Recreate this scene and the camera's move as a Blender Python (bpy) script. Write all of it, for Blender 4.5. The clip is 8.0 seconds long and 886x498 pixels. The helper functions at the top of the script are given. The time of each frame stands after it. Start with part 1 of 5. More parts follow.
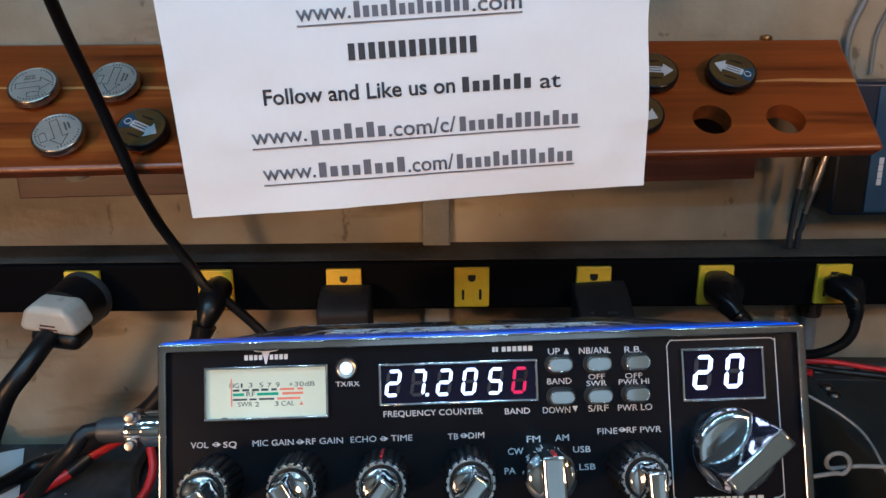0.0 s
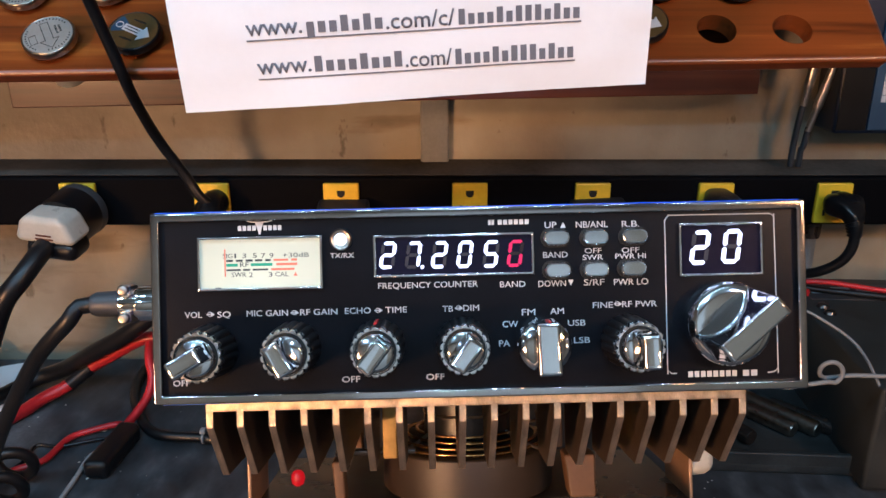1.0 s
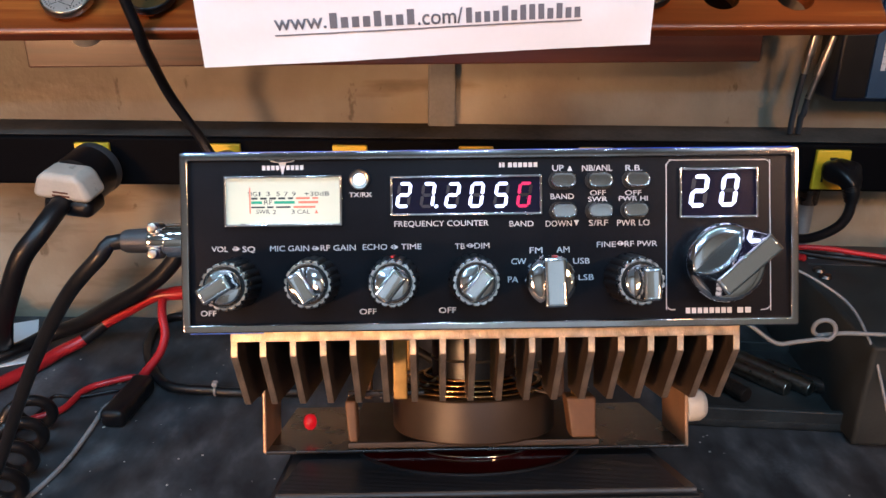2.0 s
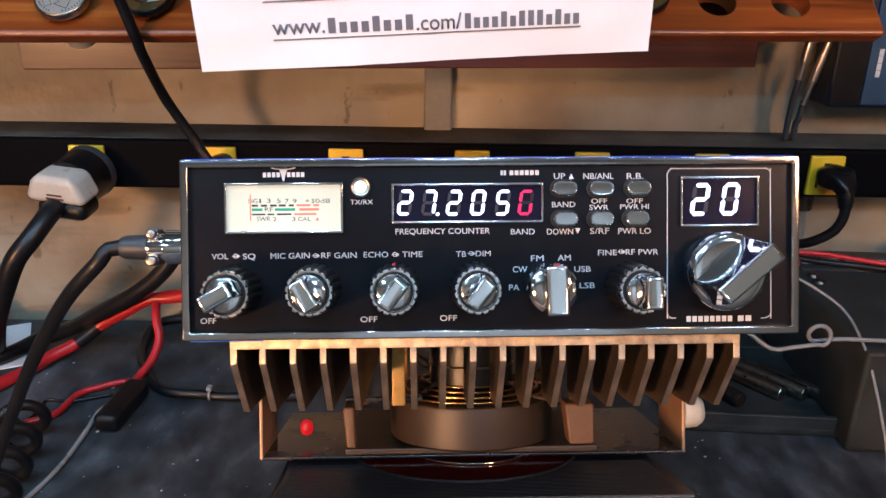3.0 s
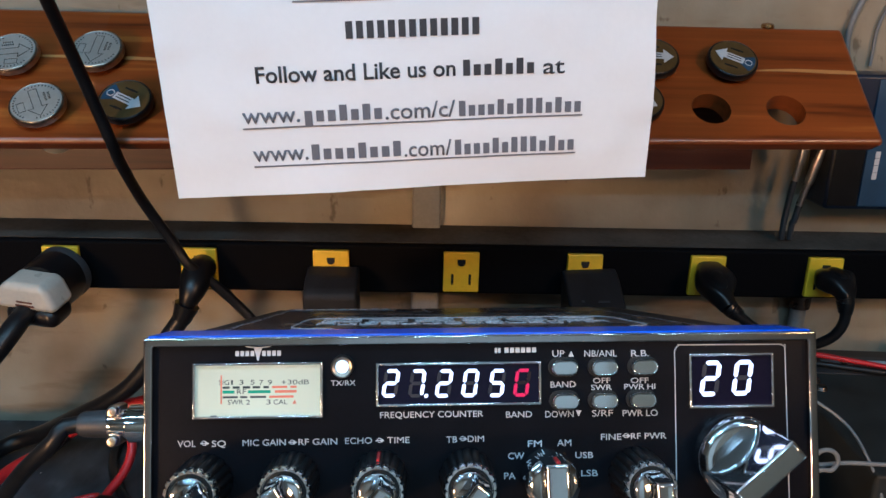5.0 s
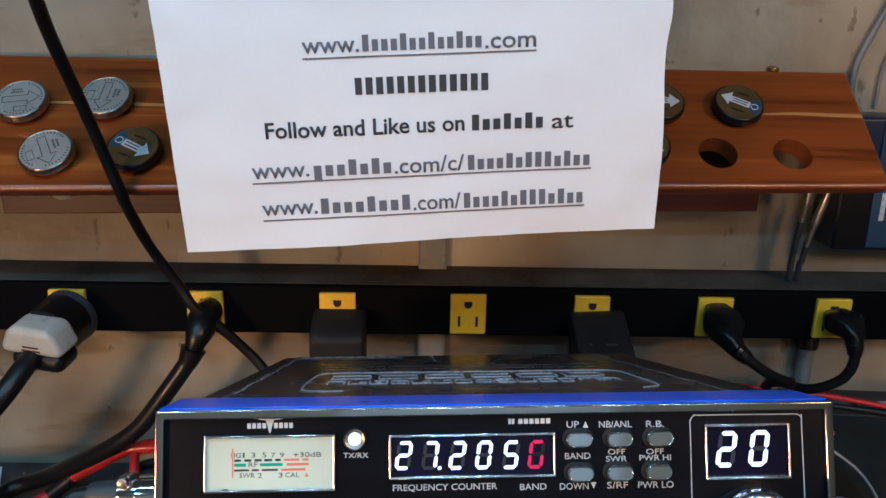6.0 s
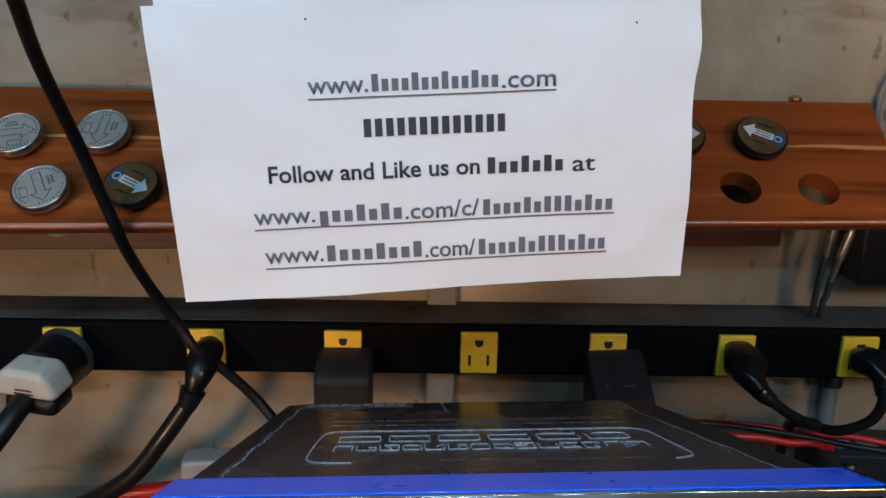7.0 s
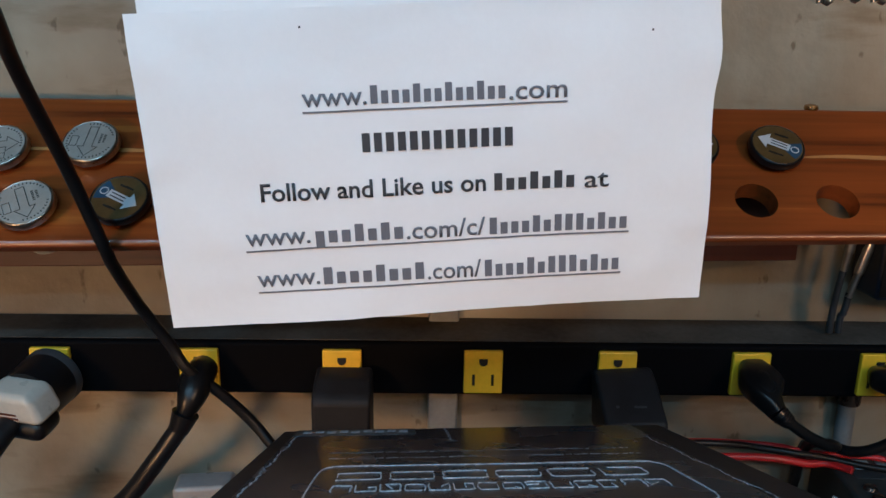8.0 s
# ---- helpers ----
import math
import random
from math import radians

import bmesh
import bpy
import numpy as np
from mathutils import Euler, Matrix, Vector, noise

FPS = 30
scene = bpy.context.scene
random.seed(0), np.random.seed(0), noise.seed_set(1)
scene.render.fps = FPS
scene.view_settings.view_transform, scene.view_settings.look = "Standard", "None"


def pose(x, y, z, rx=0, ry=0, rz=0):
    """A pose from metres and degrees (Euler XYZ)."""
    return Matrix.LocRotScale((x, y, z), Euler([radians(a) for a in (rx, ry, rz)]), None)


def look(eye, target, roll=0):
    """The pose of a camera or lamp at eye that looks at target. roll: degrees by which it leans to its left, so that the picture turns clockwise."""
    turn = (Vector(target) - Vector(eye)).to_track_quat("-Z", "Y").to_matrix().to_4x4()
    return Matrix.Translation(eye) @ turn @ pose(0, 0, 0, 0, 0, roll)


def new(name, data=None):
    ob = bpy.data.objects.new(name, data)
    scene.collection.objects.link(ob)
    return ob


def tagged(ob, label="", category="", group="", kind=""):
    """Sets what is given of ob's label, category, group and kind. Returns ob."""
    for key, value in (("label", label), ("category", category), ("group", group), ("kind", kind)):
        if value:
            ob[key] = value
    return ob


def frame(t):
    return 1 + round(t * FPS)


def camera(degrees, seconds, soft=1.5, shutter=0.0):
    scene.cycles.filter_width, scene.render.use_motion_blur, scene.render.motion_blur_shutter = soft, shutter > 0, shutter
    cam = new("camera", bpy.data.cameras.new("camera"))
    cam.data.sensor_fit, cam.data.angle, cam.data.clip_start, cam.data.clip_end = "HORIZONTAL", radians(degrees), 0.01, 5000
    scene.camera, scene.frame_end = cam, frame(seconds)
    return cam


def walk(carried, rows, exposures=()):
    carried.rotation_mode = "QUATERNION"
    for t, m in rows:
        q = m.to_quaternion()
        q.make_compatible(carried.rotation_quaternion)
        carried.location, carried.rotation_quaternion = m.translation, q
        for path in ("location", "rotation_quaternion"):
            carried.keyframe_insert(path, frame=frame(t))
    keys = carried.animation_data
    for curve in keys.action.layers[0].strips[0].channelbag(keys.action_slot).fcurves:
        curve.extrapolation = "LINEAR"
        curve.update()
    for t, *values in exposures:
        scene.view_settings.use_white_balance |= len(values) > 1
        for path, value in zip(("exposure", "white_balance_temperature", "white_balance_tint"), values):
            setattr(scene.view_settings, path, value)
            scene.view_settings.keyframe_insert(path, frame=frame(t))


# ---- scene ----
cam = camera(58.8, 8.0)
PATH = [
    (0, (-0.0145, 0.135, 0.327), (-0.0015, 2.057, -0.224), -0.4),
    (0.5, (-0.0195, 0.128, 0.311), (-0.0065, 2.025, -0.323), -0.1),
    (1, (-0.0135, 0.131, 0.304), (0.0005, 2.013, -0.373), 0.1),
    (1.5, (-0.0135, 0.125, 0.297), (0.0015, 1.997, -0.406), 0.5),
    (1.7, (-0.0165, 0.118, 0.297), (-0.0025, 1.986, -0.42), 0.6),
    (2.8, (-0.0185, 0.111, 0.299), (0.0015, 1.971, -0.437), 1.0),
    (3, (-0.0205, 0.115, 0.299), (0.0135, 1.979, -0.426), 1.1),
    (3.2, (-0.0197, 0.122, 0.301), (0.0205, 1.985, -0.426), 1.3),
    (3.5, (-0.0205, 0.127, 0.304), (0.0265, 1.997, -0.402), 1.3),
    (4, (-0.0195, 0.138, 0.312), (0.0385, 2.02, -0.361), 1.6),
    (4.5, (-0.0195, 0.146, 0.32), (0.0455, 2.039, -0.322), 1.6),
    (5.8, (-0.0245, 0.148, 0.342), (0.0335, 2.065, -0.226), 1.3),
    (6, (-0.0245, 0.152, 0.343), (0.0325, 2.071, -0.215), 1.3),
    (6.5, (-0.0275, 0.165, 0.348), (0.0255, 2.09, -0.193), 1.2),
    (7, (-0.0285, 0.176, 0.352), (0.0195, 2.105, -0.174), 1.2),
    (7.5, (-0.0305, 0.185, 0.354), (0.0175, 2.117, -0.163), 1.1),
    (8, (-0.0295, 0.197, 0.353), (0.0175, 2.129, -0.16), 1.0),
]
walk(cam, [(t, look(eye, target, roll)) for t, eye, target, roll in PATH],
     exposures=[(0, -0.25, 4740, 1), (0.5, 0.02, 4980, 4), (1, 0.21, 5140, 9), (1.5, 0.27, 5200, 11), (3, 0.37, 5220, 12), (3.5, 0.34, 5150, 9), (4.5, 0.0, 4880, 2), (6, -0.25, 4770, 0), (8, -0.34, 4750, -2)])

# ---- light: a cool row of small lamps in one bar hung over the bench, unseen warm and ceiling lamps added in the room behind ----
world = bpy.data.worlds.new("world")
scene.world = world
world.use_nodes = True
world.node_tree.nodes["Background"].inputs["Color"].default_value = (0.9, 0.95, 1.0, 1)
world.node_tree.nodes["Background"].inputs["Strength"].default_value = 0.005

SPREAD = 48
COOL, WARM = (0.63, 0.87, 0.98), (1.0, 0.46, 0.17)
LAMP_Y, LAMP_Z, CEIL_Z = 0.17, 0.655, 1.47


def area_lamp(name, at, aim, size, size_y, watts, colour):
    data = bpy.data.lights.new(name, "AREA")
    data.shape, data.size, data.size_y = "RECTANGLE", size, size_y
    data.energy, data.color = watts, colour
    ob = new(name, data)
    ob.matrix_world = look(at, aim)
    return ob


LAMPS_X = [-0.68 + 0.055 * k for k in range(17)]
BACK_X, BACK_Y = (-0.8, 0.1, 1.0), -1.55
# unseen ceiling lamps, added to brighten the room that the chrome mirrors
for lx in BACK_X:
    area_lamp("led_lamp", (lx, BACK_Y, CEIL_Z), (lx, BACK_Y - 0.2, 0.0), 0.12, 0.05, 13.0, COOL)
for lx in LAMPS_X:
    area_lamp("led_lamp", (lx, LAMP_Y, LAMP_Z), (lx, LAMP_Y + 0.36, LAMP_Z - 0.42), 0.022, 0.022, 0.160, COOL)
# unseen warm lamps, aimed and narrowed to shape where warm light falls
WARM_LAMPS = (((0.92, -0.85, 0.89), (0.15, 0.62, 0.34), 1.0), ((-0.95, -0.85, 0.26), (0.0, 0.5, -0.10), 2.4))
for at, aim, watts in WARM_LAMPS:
    area_lamp("unseen_warm_lamp", at, aim, 0.26, 0.20, watts, WARM).data.spread = radians(SPREAD)


# ---- materials ----
def nodes_of(name):
    m = bpy.data.materials.new(name)
    m.use_nodes = True
    nt = m.node_tree
    return m, nt, nt.nodes["Principled BSDF"]


def noise_node(nt, scale, detail=4.0, stretch=(1, 1, 1)):
    co = nt.nodes.new("ShaderNodeTexCoord")
    mp = nt.nodes.new("ShaderNodeMapping")
    mp.inputs["Scale"].default_value = stretch
    nz = nt.nodes.new("ShaderNodeTexNoise")
    nz.inputs["Scale"].default_value, nz.inputs["Detail"].default_value = scale, detail
    nt.links.new(co.outputs["Object"], mp.inputs["Vector"])
    nt.links.new(mp.outputs["Vector"], nz.inputs["Vector"])
    return nz


def ramp(nt, src, stops):
    r = nt.nodes.new("ShaderNodeValToRGB")
    while len(r.color_ramp.elements) < len(stops):
        r.color_ramp.elements.new(0.5)
    for e, (p, c) in zip(r.color_ramp.elements, stops):
        e.position, e.color = p, (*c, 1)
    nt.links.new(src, r.inputs["Fac"])
    return r


def shade(c, k):
    return tuple(min(1.0, v * k) for v in c)


def mat(name, col, rough=0.5, metal=0.0, var=0.18, scale=30, fine=400, bump=0.0, coat=0.0, spec=0.5, rvar=0.1, stretch=(1, 1, 1)):
    m, nt, b = nodes_of(name)
    b.inputs["Metallic"].default_value = metal
    b.inputs["Specular IOR Level"].default_value = spec
    b.inputs["Coat Weight"].default_value = coat
    b.inputs["Coat Roughness"].default_value = 0.12
    n1, n2 = noise_node(nt, scale, 5, stretch), noise_node(nt, fine, 3, stretch)
    add = nt.nodes.new("ShaderNodeMath")
    add.operation = "MULTIPLY_ADD"
    nt.links.new(n2.outputs["Fac"], add.inputs[0])
    add.inputs[1].default_value = 0.35
    nt.links.new(n1.outputs["Fac"], add.inputs[2])
    c = ramp(nt, add.outputs[0], [(0.42, shade(col, 1 - var)), (0.95, shade(col, 1 + var))])
    nt.links.new(c.outputs["Color"], b.inputs["Base Color"])
    rr = nt.nodes.new("ShaderNodeMapRange")
    rr.inputs["To Min"].default_value, rr.inputs["To Max"].default_value = max(0.02, rough - rvar), min(1.0, rough + rvar)
    nt.links.new(n1.outputs["Fac"], rr.inputs["Value"])
    nt.links.new(rr.outputs["Result"], b.inputs["Roughness"])
    if bump:
        bp = nt.nodes.new("ShaderNodeBump")
        bp.inputs["Strength"].default_value, bp.inputs["Distance"].default_value = 0.6, bump
        nt.links.new(add.outputs[0], bp.inputs["Height"])
        nt.links.new(bp.outputs["Normal"], b.inputs["Normal"])
    return m


def glow(name, col, strength, base=0.5):
    m, nt, b = nodes_of(name)
    b.inputs["Base Color"].default_value = (*shade(col, base), 1)
    b.inputs["Emission Color"].default_value = (*col, 1)
    b.inputs["Emission Strength"].default_value = strength
    b.inputs["Roughness"].default_value = 0.4
    return m


def wood(name, dark, mid, light, streak=True, rough=0.28, coat=0.5):
    """Varnished board with its grain along x."""
    m, nt, b = nodes_of(name)
    n1 = noise_node(nt, 16, 8, (0.22, 3.2, 3.2))
    n2 = noise_node(nt, 60, 6, (0.10, 4.0, 4.0))
    add = nt.nodes.new("ShaderNodeMath")
    add.operation = "MULTIPLY_ADD"
    nt.links.new(n2.outputs["Fac"], add.inputs[0])
    add.inputs[1].default_value = 0.45
    nt.links.new(n1.outputs["Fac"], add.inputs[2])
    stops = [(0.46, dark), (0.64, mid), (0.80, shade(mid, 1.25)), (0.97, light)]
    c = ramp(nt, add.outputs[0], stops)
    nt.links.new(c.outputs["Color"], b.inputs["Base Color"])
    b.inputs["Roughness"].default_value = rough
    b.inputs["Coat Weight"].default_value, b.inputs["Coat Roughness"].default_value = coat, 0.16
    bp = nt.nodes.new("ShaderNodeBump")
    bp.inputs["Strength"].default_value, bp.inputs["Distance"].default_value = 0.35, 0.0006
    nt.links.new(add.outputs[0], bp.inputs["Height"])
    nt.links.new(bp.outputs["Normal"], b.inputs["Normal"])
    return m


def dusty_bench():
    """Black worn bench top with grey dust smears and scratches."""
    m, nt, b = nodes_of("bench_black")
    n1, n2, n3 = noise_node(nt, 14, 8), noise_node(nt, 55, 7, (1, 0.5, 1)), noise_node(nt, 420, 3)
    base = ramp(nt, n2.outputs["Fac"], [(0.32, (0.016, 0.016, 0.018)), (0.55, (0.044, 0.046, 0.050)), (0.75, (0.100, 0.103, 0.110))])
    dust = ramp(nt, n1.outputs["Fac"], [(0.55, (0, 0, 0)), (0.72, (0.075, 0.077, 0.082))])
    add = nt.nodes.new("ShaderNodeMix")
    add.data_type, add.blend_type = "RGBA", "ADD"
    nt.links.new(n3.outputs["Fac"], add.inputs["Factor"])
    nt.links.new(base.outputs["Color"], add.inputs["A"])
    nt.links.new(dust.outputs["Color"], add.inputs["B"])
    nt.links.new(add.outputs["Result"], b.inputs["Base Color"])
    rr = nt.nodes.new("ShaderNodeMapRange")
    rr.inputs["To Min"].default_value, rr.inputs["To Max"].default_value = 0.35, 0.75
    nt.links.new(n1.outputs["Fac"], rr.inputs["Value"])
    nt.links.new(rr.outputs["Result"], b.inputs["Roughness"])
    b.inputs["Specular IOR Level"].default_value = 0.35
    bp = nt.nodes.new("ShaderNodeBump")
    bp.inputs["Strength"].default_value, bp.inputs["Distance"].default_value = 0.5, 0.0005
    nt.links.new(n2.outputs["Fac"], bp.inputs["Height"])
    nt.links.new(bp.outputs["Normal"], b.inputs["Normal"])
    return m


def painted_wall():
    """Off-white glossy wall paint over rough plaster, with scuffs."""
    m, nt, b = nodes_of("wall_paint")
    n1, n2 = noise_node(nt, 9, 6), noise_node(nt, 120, 6)
    scuff = noise_node(nt, 26, 9, (0.35, 1, 1.6))
    base = ramp(nt, n1.outputs["Fac"], [(0.34, (0.185, 0.145, 0.098)), (0.5, (0.268, 0.228, 0.165)), (0.66, (0.35, 0.312, 0.236))])
    marks = ramp(nt, scuff.outputs["Fac"], [(0.58, (1, 1, 1)), (0.66, (0.70, 0.63, 0.54)), (0.74, (0.45, 0.38, 0.30))])
    mix = nt.nodes.new("ShaderNodeMix")
    mix.data_type, mix.blend_type = "RGBA", "MULTIPLY"
    mix.inputs["Factor"].default_value = 0.85
    nt.links.new(base.outputs["Color"], mix.inputs["A"])
    nt.links.new(marks.outputs["Color"], mix.inputs["B"])
    chips = ramp(nt, noise_node(nt, 75, 3, (1, 1, 0.6)).outputs["Fac"], [(0.67, (1, 1, 1)), (0.72, (0.42, 0.36, 0.29))])
    spots = nt.nodes.new("ShaderNodeMix")
    spots.data_type, spots.blend_type = "RGBA", "MULTIPLY"
    spots.inputs["Factor"].default_value = 0.8
    nt.links.new(mix.outputs["Result"], spots.inputs["A"])
    nt.links.new(chips.outputs["Color"], spots.inputs["B"])
    nt.links.new(spots.outputs["Result"], b.inputs["Base Color"])
    b.inputs["Roughness"].default_value = 0.42
    bp = nt.nodes.new("ShaderNodeBump")
    bp.inputs["Strength"].default_value, bp.inputs["Distance"].default_value = 0.5, 0.0012
    nt.links.new(n2.outputs["Fac"], bp.inputs["Height"])
    nt.links.new(bp.outputs["Normal"], b.inputs["Normal"])
    return m


M_WALL = painted_wall()
# unseen room tones, set for bounced light and what the chrome mirrors
M_REFLECTOR = mat("pale_reflector_paint", (0.60, 0.46, 0.37), 0.6, var=0.06, scale=4, fine=80)
M_ROOM = mat("brown_room_paint", (0.34, 0.22, 0.14), 0.7, var=0.12, scale=3, fine=60)
M_CEIL = mat("ceiling_grey", (0.60, 0.57, 0.53), 0.8, var=0.06, scale=4, fine=90)
M_FLOOR = mat("floor_concrete", (0.36, 0.34, 0.31), 0.6, var=0.25, scale=5, fine=60)
M_BENCH = dusty_bench()
M_SHELF = mat("shelf_plywood", (0.30, 0.21, 0.13), 0.6, var=0.2, scale=14, fine=140)
M_WOOD = wood("cedar", (0.034, 0.0065, 0.002), (0.175, 0.042, 0.006), (0.40, 0.140, 0.022), rough=0.32, coat=0.25)
M_WOODDARK = wood("cedar_dark", (0.035, 0.008, 0.003), (0.070, 0.017, 0.006), (0.12, 0.036, 0.012))
M_SAP = mat("sapwood", (0.42, 0.20, 0.06), 0.35, var=0.2, scale=40, fine=300, coat=0.4, stretch=(0.1, 1, 1))
M_CHROME = mat("chrome", (0.80, 0.80, 0.82), 0.07, 1.0, var=0.05, scale=60, rvar=0.03)
M_RIMCHROME = mat("worn_chrome", (0.70, 0.70, 0.71), 0.16, 1.0, var=0.35, scale=500, fine=1800, bump=0.0002, rvar=0.1)
# chrome darkened in its base colour because the bezel mirrored too brightly
M_BEZEL = mat("dimmed_chrome", (0.52, 0.49, 0.49), 0.09, 1.0, var=0.12, scale=80, rvar=0.03)
M_RIM = mat("dull_nickel_rim", (0.36, 0.32, 0.27), 0.30, 1.0, var=0.25, scale=200, rvar=0.08)
M_NICKEL = mat("nickel", (0.50, 0.46, 0.41), 0.30, 1.0, var=0.15, scale=150, rvar=0.06)
M_PANEL = mat("panel_black", (0.0045, 0.0045, 0.0065), 0.30, spec=0.10, var=0.25, scale=60, fine=900, bump=0.00004, rvar=0.05)
M_CASE = mat("case_black", (0.009, 0.009, 0.010), 0.45, spec=0.2, var=0.3, scale=40, fine=1400, bump=0.0001, rvar=0.08)
M_FILM = mat("blue_film", (0.020, 0.105, 0.80), 0.3, 0.0, var=0.08, scale=60, coat=0.6)
M_WHITE = mat("white_print", (0.54, 0.54, 0.56), 0.5, var=0.05, scale=300)
M_WORN = mat("worn_print", (0.36, 0.37, 0.40), 0.6, var=0.7, scale=900, fine=3000)
M_GREYPRINT = mat("grey_print", (0.31, 0.31, 0.34), 0.6, var=0.6, scale=500, fine=2500)
M_ALU = mat("gold_aluminium", (0.52, 0.40, 0.285), 0.34, 0.9, var=0.40, scale=260, fine=2600, bump=0.0009, stretch=(1, 0.3, 0.45))
# darker copy of the aluminium: shade between the fins put into colour
M_FINSHADE = mat("shaded_fin_side", (0.125, 0.09, 0.065), 0.5, 0.8, var=0.4, scale=120, fine=900, bump=0.0002)
M_STEELDARK = mat("bracket_steel", (0.065, 0.055, 0.050), 0.26, 0.8, var=0.25, scale=50)
# bracket steel with the warm light on the arms put into its colour
M_ARMLIT = mat("bracket_warm_lit", (0.36, 0.215, 0.125), 0.42, 0.35, var=0.2, scale=60, fine=600)
M_BRASS = mat("brass", (0.55, 0.33, 0.13), 0.25, 1.0, var=0.15, scale=90)
M_DULLBRASS = mat("dull_brass", (0.50, 0.31, 0.085), 0.45, 0.5, var=0.25, scale=120)
M_SPACER = mat("tan_spacer", (0.11, 0.055, 0.024), 0.5, var=0.25, scale=60)
M_FAN = mat("fan_plastic", (0.032, 0.020, 0.012), 0.46, var=0.2, scale=40)
M_RUBBER = mat("cable_rubber", (0.006, 0.006, 0.007), 0.36, spec=0.38, var=0.3, scale=60, fine=500, bump=0.0002)
M_RUBBERGREY = mat("grey_rubber", (0.028, 0.031, 0.036), 0.5, var=0.2, scale=60)
M_PLUG = mat("plug_black", (0.005, 0.005, 0.006), 0.34, spec=0.36, var=0.35, scale=50, fine=600, bump=0.0002)
M_ADAPTER = mat("adapter_black", (0.014, 0.014, 0.016), 0.55, spec=0.2, var=0.3, scale=60, fine=900, bump=0.0002)
M_NYLON = mat("white_nylon", (0.45, 0.43, 0.38), 0.3, var=0.1, scale=50, coat=0.2)
M_YELLOW = mat("outlet_yellow", (0.72, 0.46, 0.012), 0.35, var=0.12, scale=60)
M_SLOT = mat("slot_dark", (0.006, 0.005, 0.004), 0.7)
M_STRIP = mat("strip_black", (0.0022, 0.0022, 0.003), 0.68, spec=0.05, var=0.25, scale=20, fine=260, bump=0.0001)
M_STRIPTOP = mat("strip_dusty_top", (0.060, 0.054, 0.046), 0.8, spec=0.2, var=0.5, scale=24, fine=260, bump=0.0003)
M_PAPER = mat("paper", (0.71, 0.71, 0.72), 0.75, var=0.03, scale=14, fine=300, bump=0.0003)
M_INK = mat("ink_black", (0.035, 0.035, 0.04), 0.7, var=0.1)
M_INKGREY = mat("ink_grey", (0.12, 0.12, 0.14), 0.7, var=0.1)
M_RED = mat("red_wire", (0.40, 0.014, 0.016), 0.35, var=0.15, scale=60)
M_SILVERLAB = mat("silver_label", (0.36, 0.35, 0.32), 0.38, 0.3, var=0.14, scale=70, fine=500)
M_GOLDLAB = mat("gold_label", (0.115, 0.070, 0.022), 0.4, 0.3, var=0.25, scale=90)
M_BLUELAB = mat("blue_label", (0.022, 0.055, 0.105), 0.4, var=0.2, scale=60)
M_NAVY = mat("navy_plastic", (0.006, 0.014, 0.034), 0.4, var=0.2, scale=30)
M_GREYPVC = mat("grey_conduit", (0.17, 0.175, 0.18), 0.45, var=0.2, scale=25)
M_CLEAR = mat("milky_plastic", (0.30, 0.28, 0.27), 0.3, var=0.15, scale=60, coat=0.3)
M_METER = glow("meter_lit", (0.80, 0.84, 0.64), 0.25, 0.5)
nt = M_METER.node_tree
co, gr, mp, hi = (nt.nodes.new(k) for k in ("ShaderNodeTexCoord", "ShaderNodeTexGradient", "ShaderNodeMapping", "ShaderNodeMapRange"))
gr.gradient_type = "SPHERICAL"
mp.inputs["Location"].default_value, mp.inputs["Scale"].default_value = (-0.5, 0.0, -0.18), (1.0, 0.01, 0.75)
hi.inputs["To Min"].default_value, hi.inputs["To Max"].default_value = 0.08, 0.38
nt.links.new(co.outputs["Generated"], mp.inputs["Vector"])
nt.links.new(mp.outputs["Vector"], gr.inputs["Vector"])
nt.links.new(gr.outputs["Fac"], hi.inputs["Value"])
nt.links.new(hi.outputs["Result"], nt.nodes["Principled BSDF"].inputs["Emission Strength"])
M_MBLACK = mat("meter_black", (0.03, 0.04, 0.04), 0.6)
M_MGREEN = mat("meter_green", (0.03, 0.35, 0.20), 0.6)
M_MRED = mat("meter_red", (0.70, 0.20, 0.12), 0.6)
M_DIGIT = glow("digit_white", (0.80, 0.80, 1.0), 2.2)
M_DIGRED = glow("digit_red", (1.0, 0.0, 0.10), 0.85, 0.1)
M_UNLIT = mat("segment_unlit", (0.036, 0.036, 0.046), 0.5, spec=0.2)
M_UNLITRED = mat("segment_unlit_red", (0.016, 0.010, 0.012), 0.5, spec=0.2)
M_WINDOW = mat("window_dark", (0.006, 0.005, 0.016), 0.18, var=0.2, spec=0.2)
M_LED = glow("led_white", (0.80, 0.84, 1.0), 1.7)
# glow of the bead that imitates a red reflection
M_REDGLOW = glow("glow_red", (0.75, 0.003, 0.008), 0.55, 0.12)
M_REDINSET = mat("red_lit_inset", (0.07, 0.002, 0.003), 0.10, var=0.3, coat=0.4)
M_SUPPLY = mat("supply_grey_black", (0.022, 0.025, 0.025), 0.5, spec=0.3, var=0.35, scale=40, fine=900, bump=0.0001)
M_TRAY = mat("tray_black", (0.026, 0.028, 0.028), 0.5, spec=0.3, var=0.5, scale=70, fine=700, bump=0.0002)
M_STAND = mat("stand_black", (0.018, 0.018, 0.020), 0.34, var=0.6, scale=40, fine=900, bump=0.0002, stretch=(0.2, 1, 1))


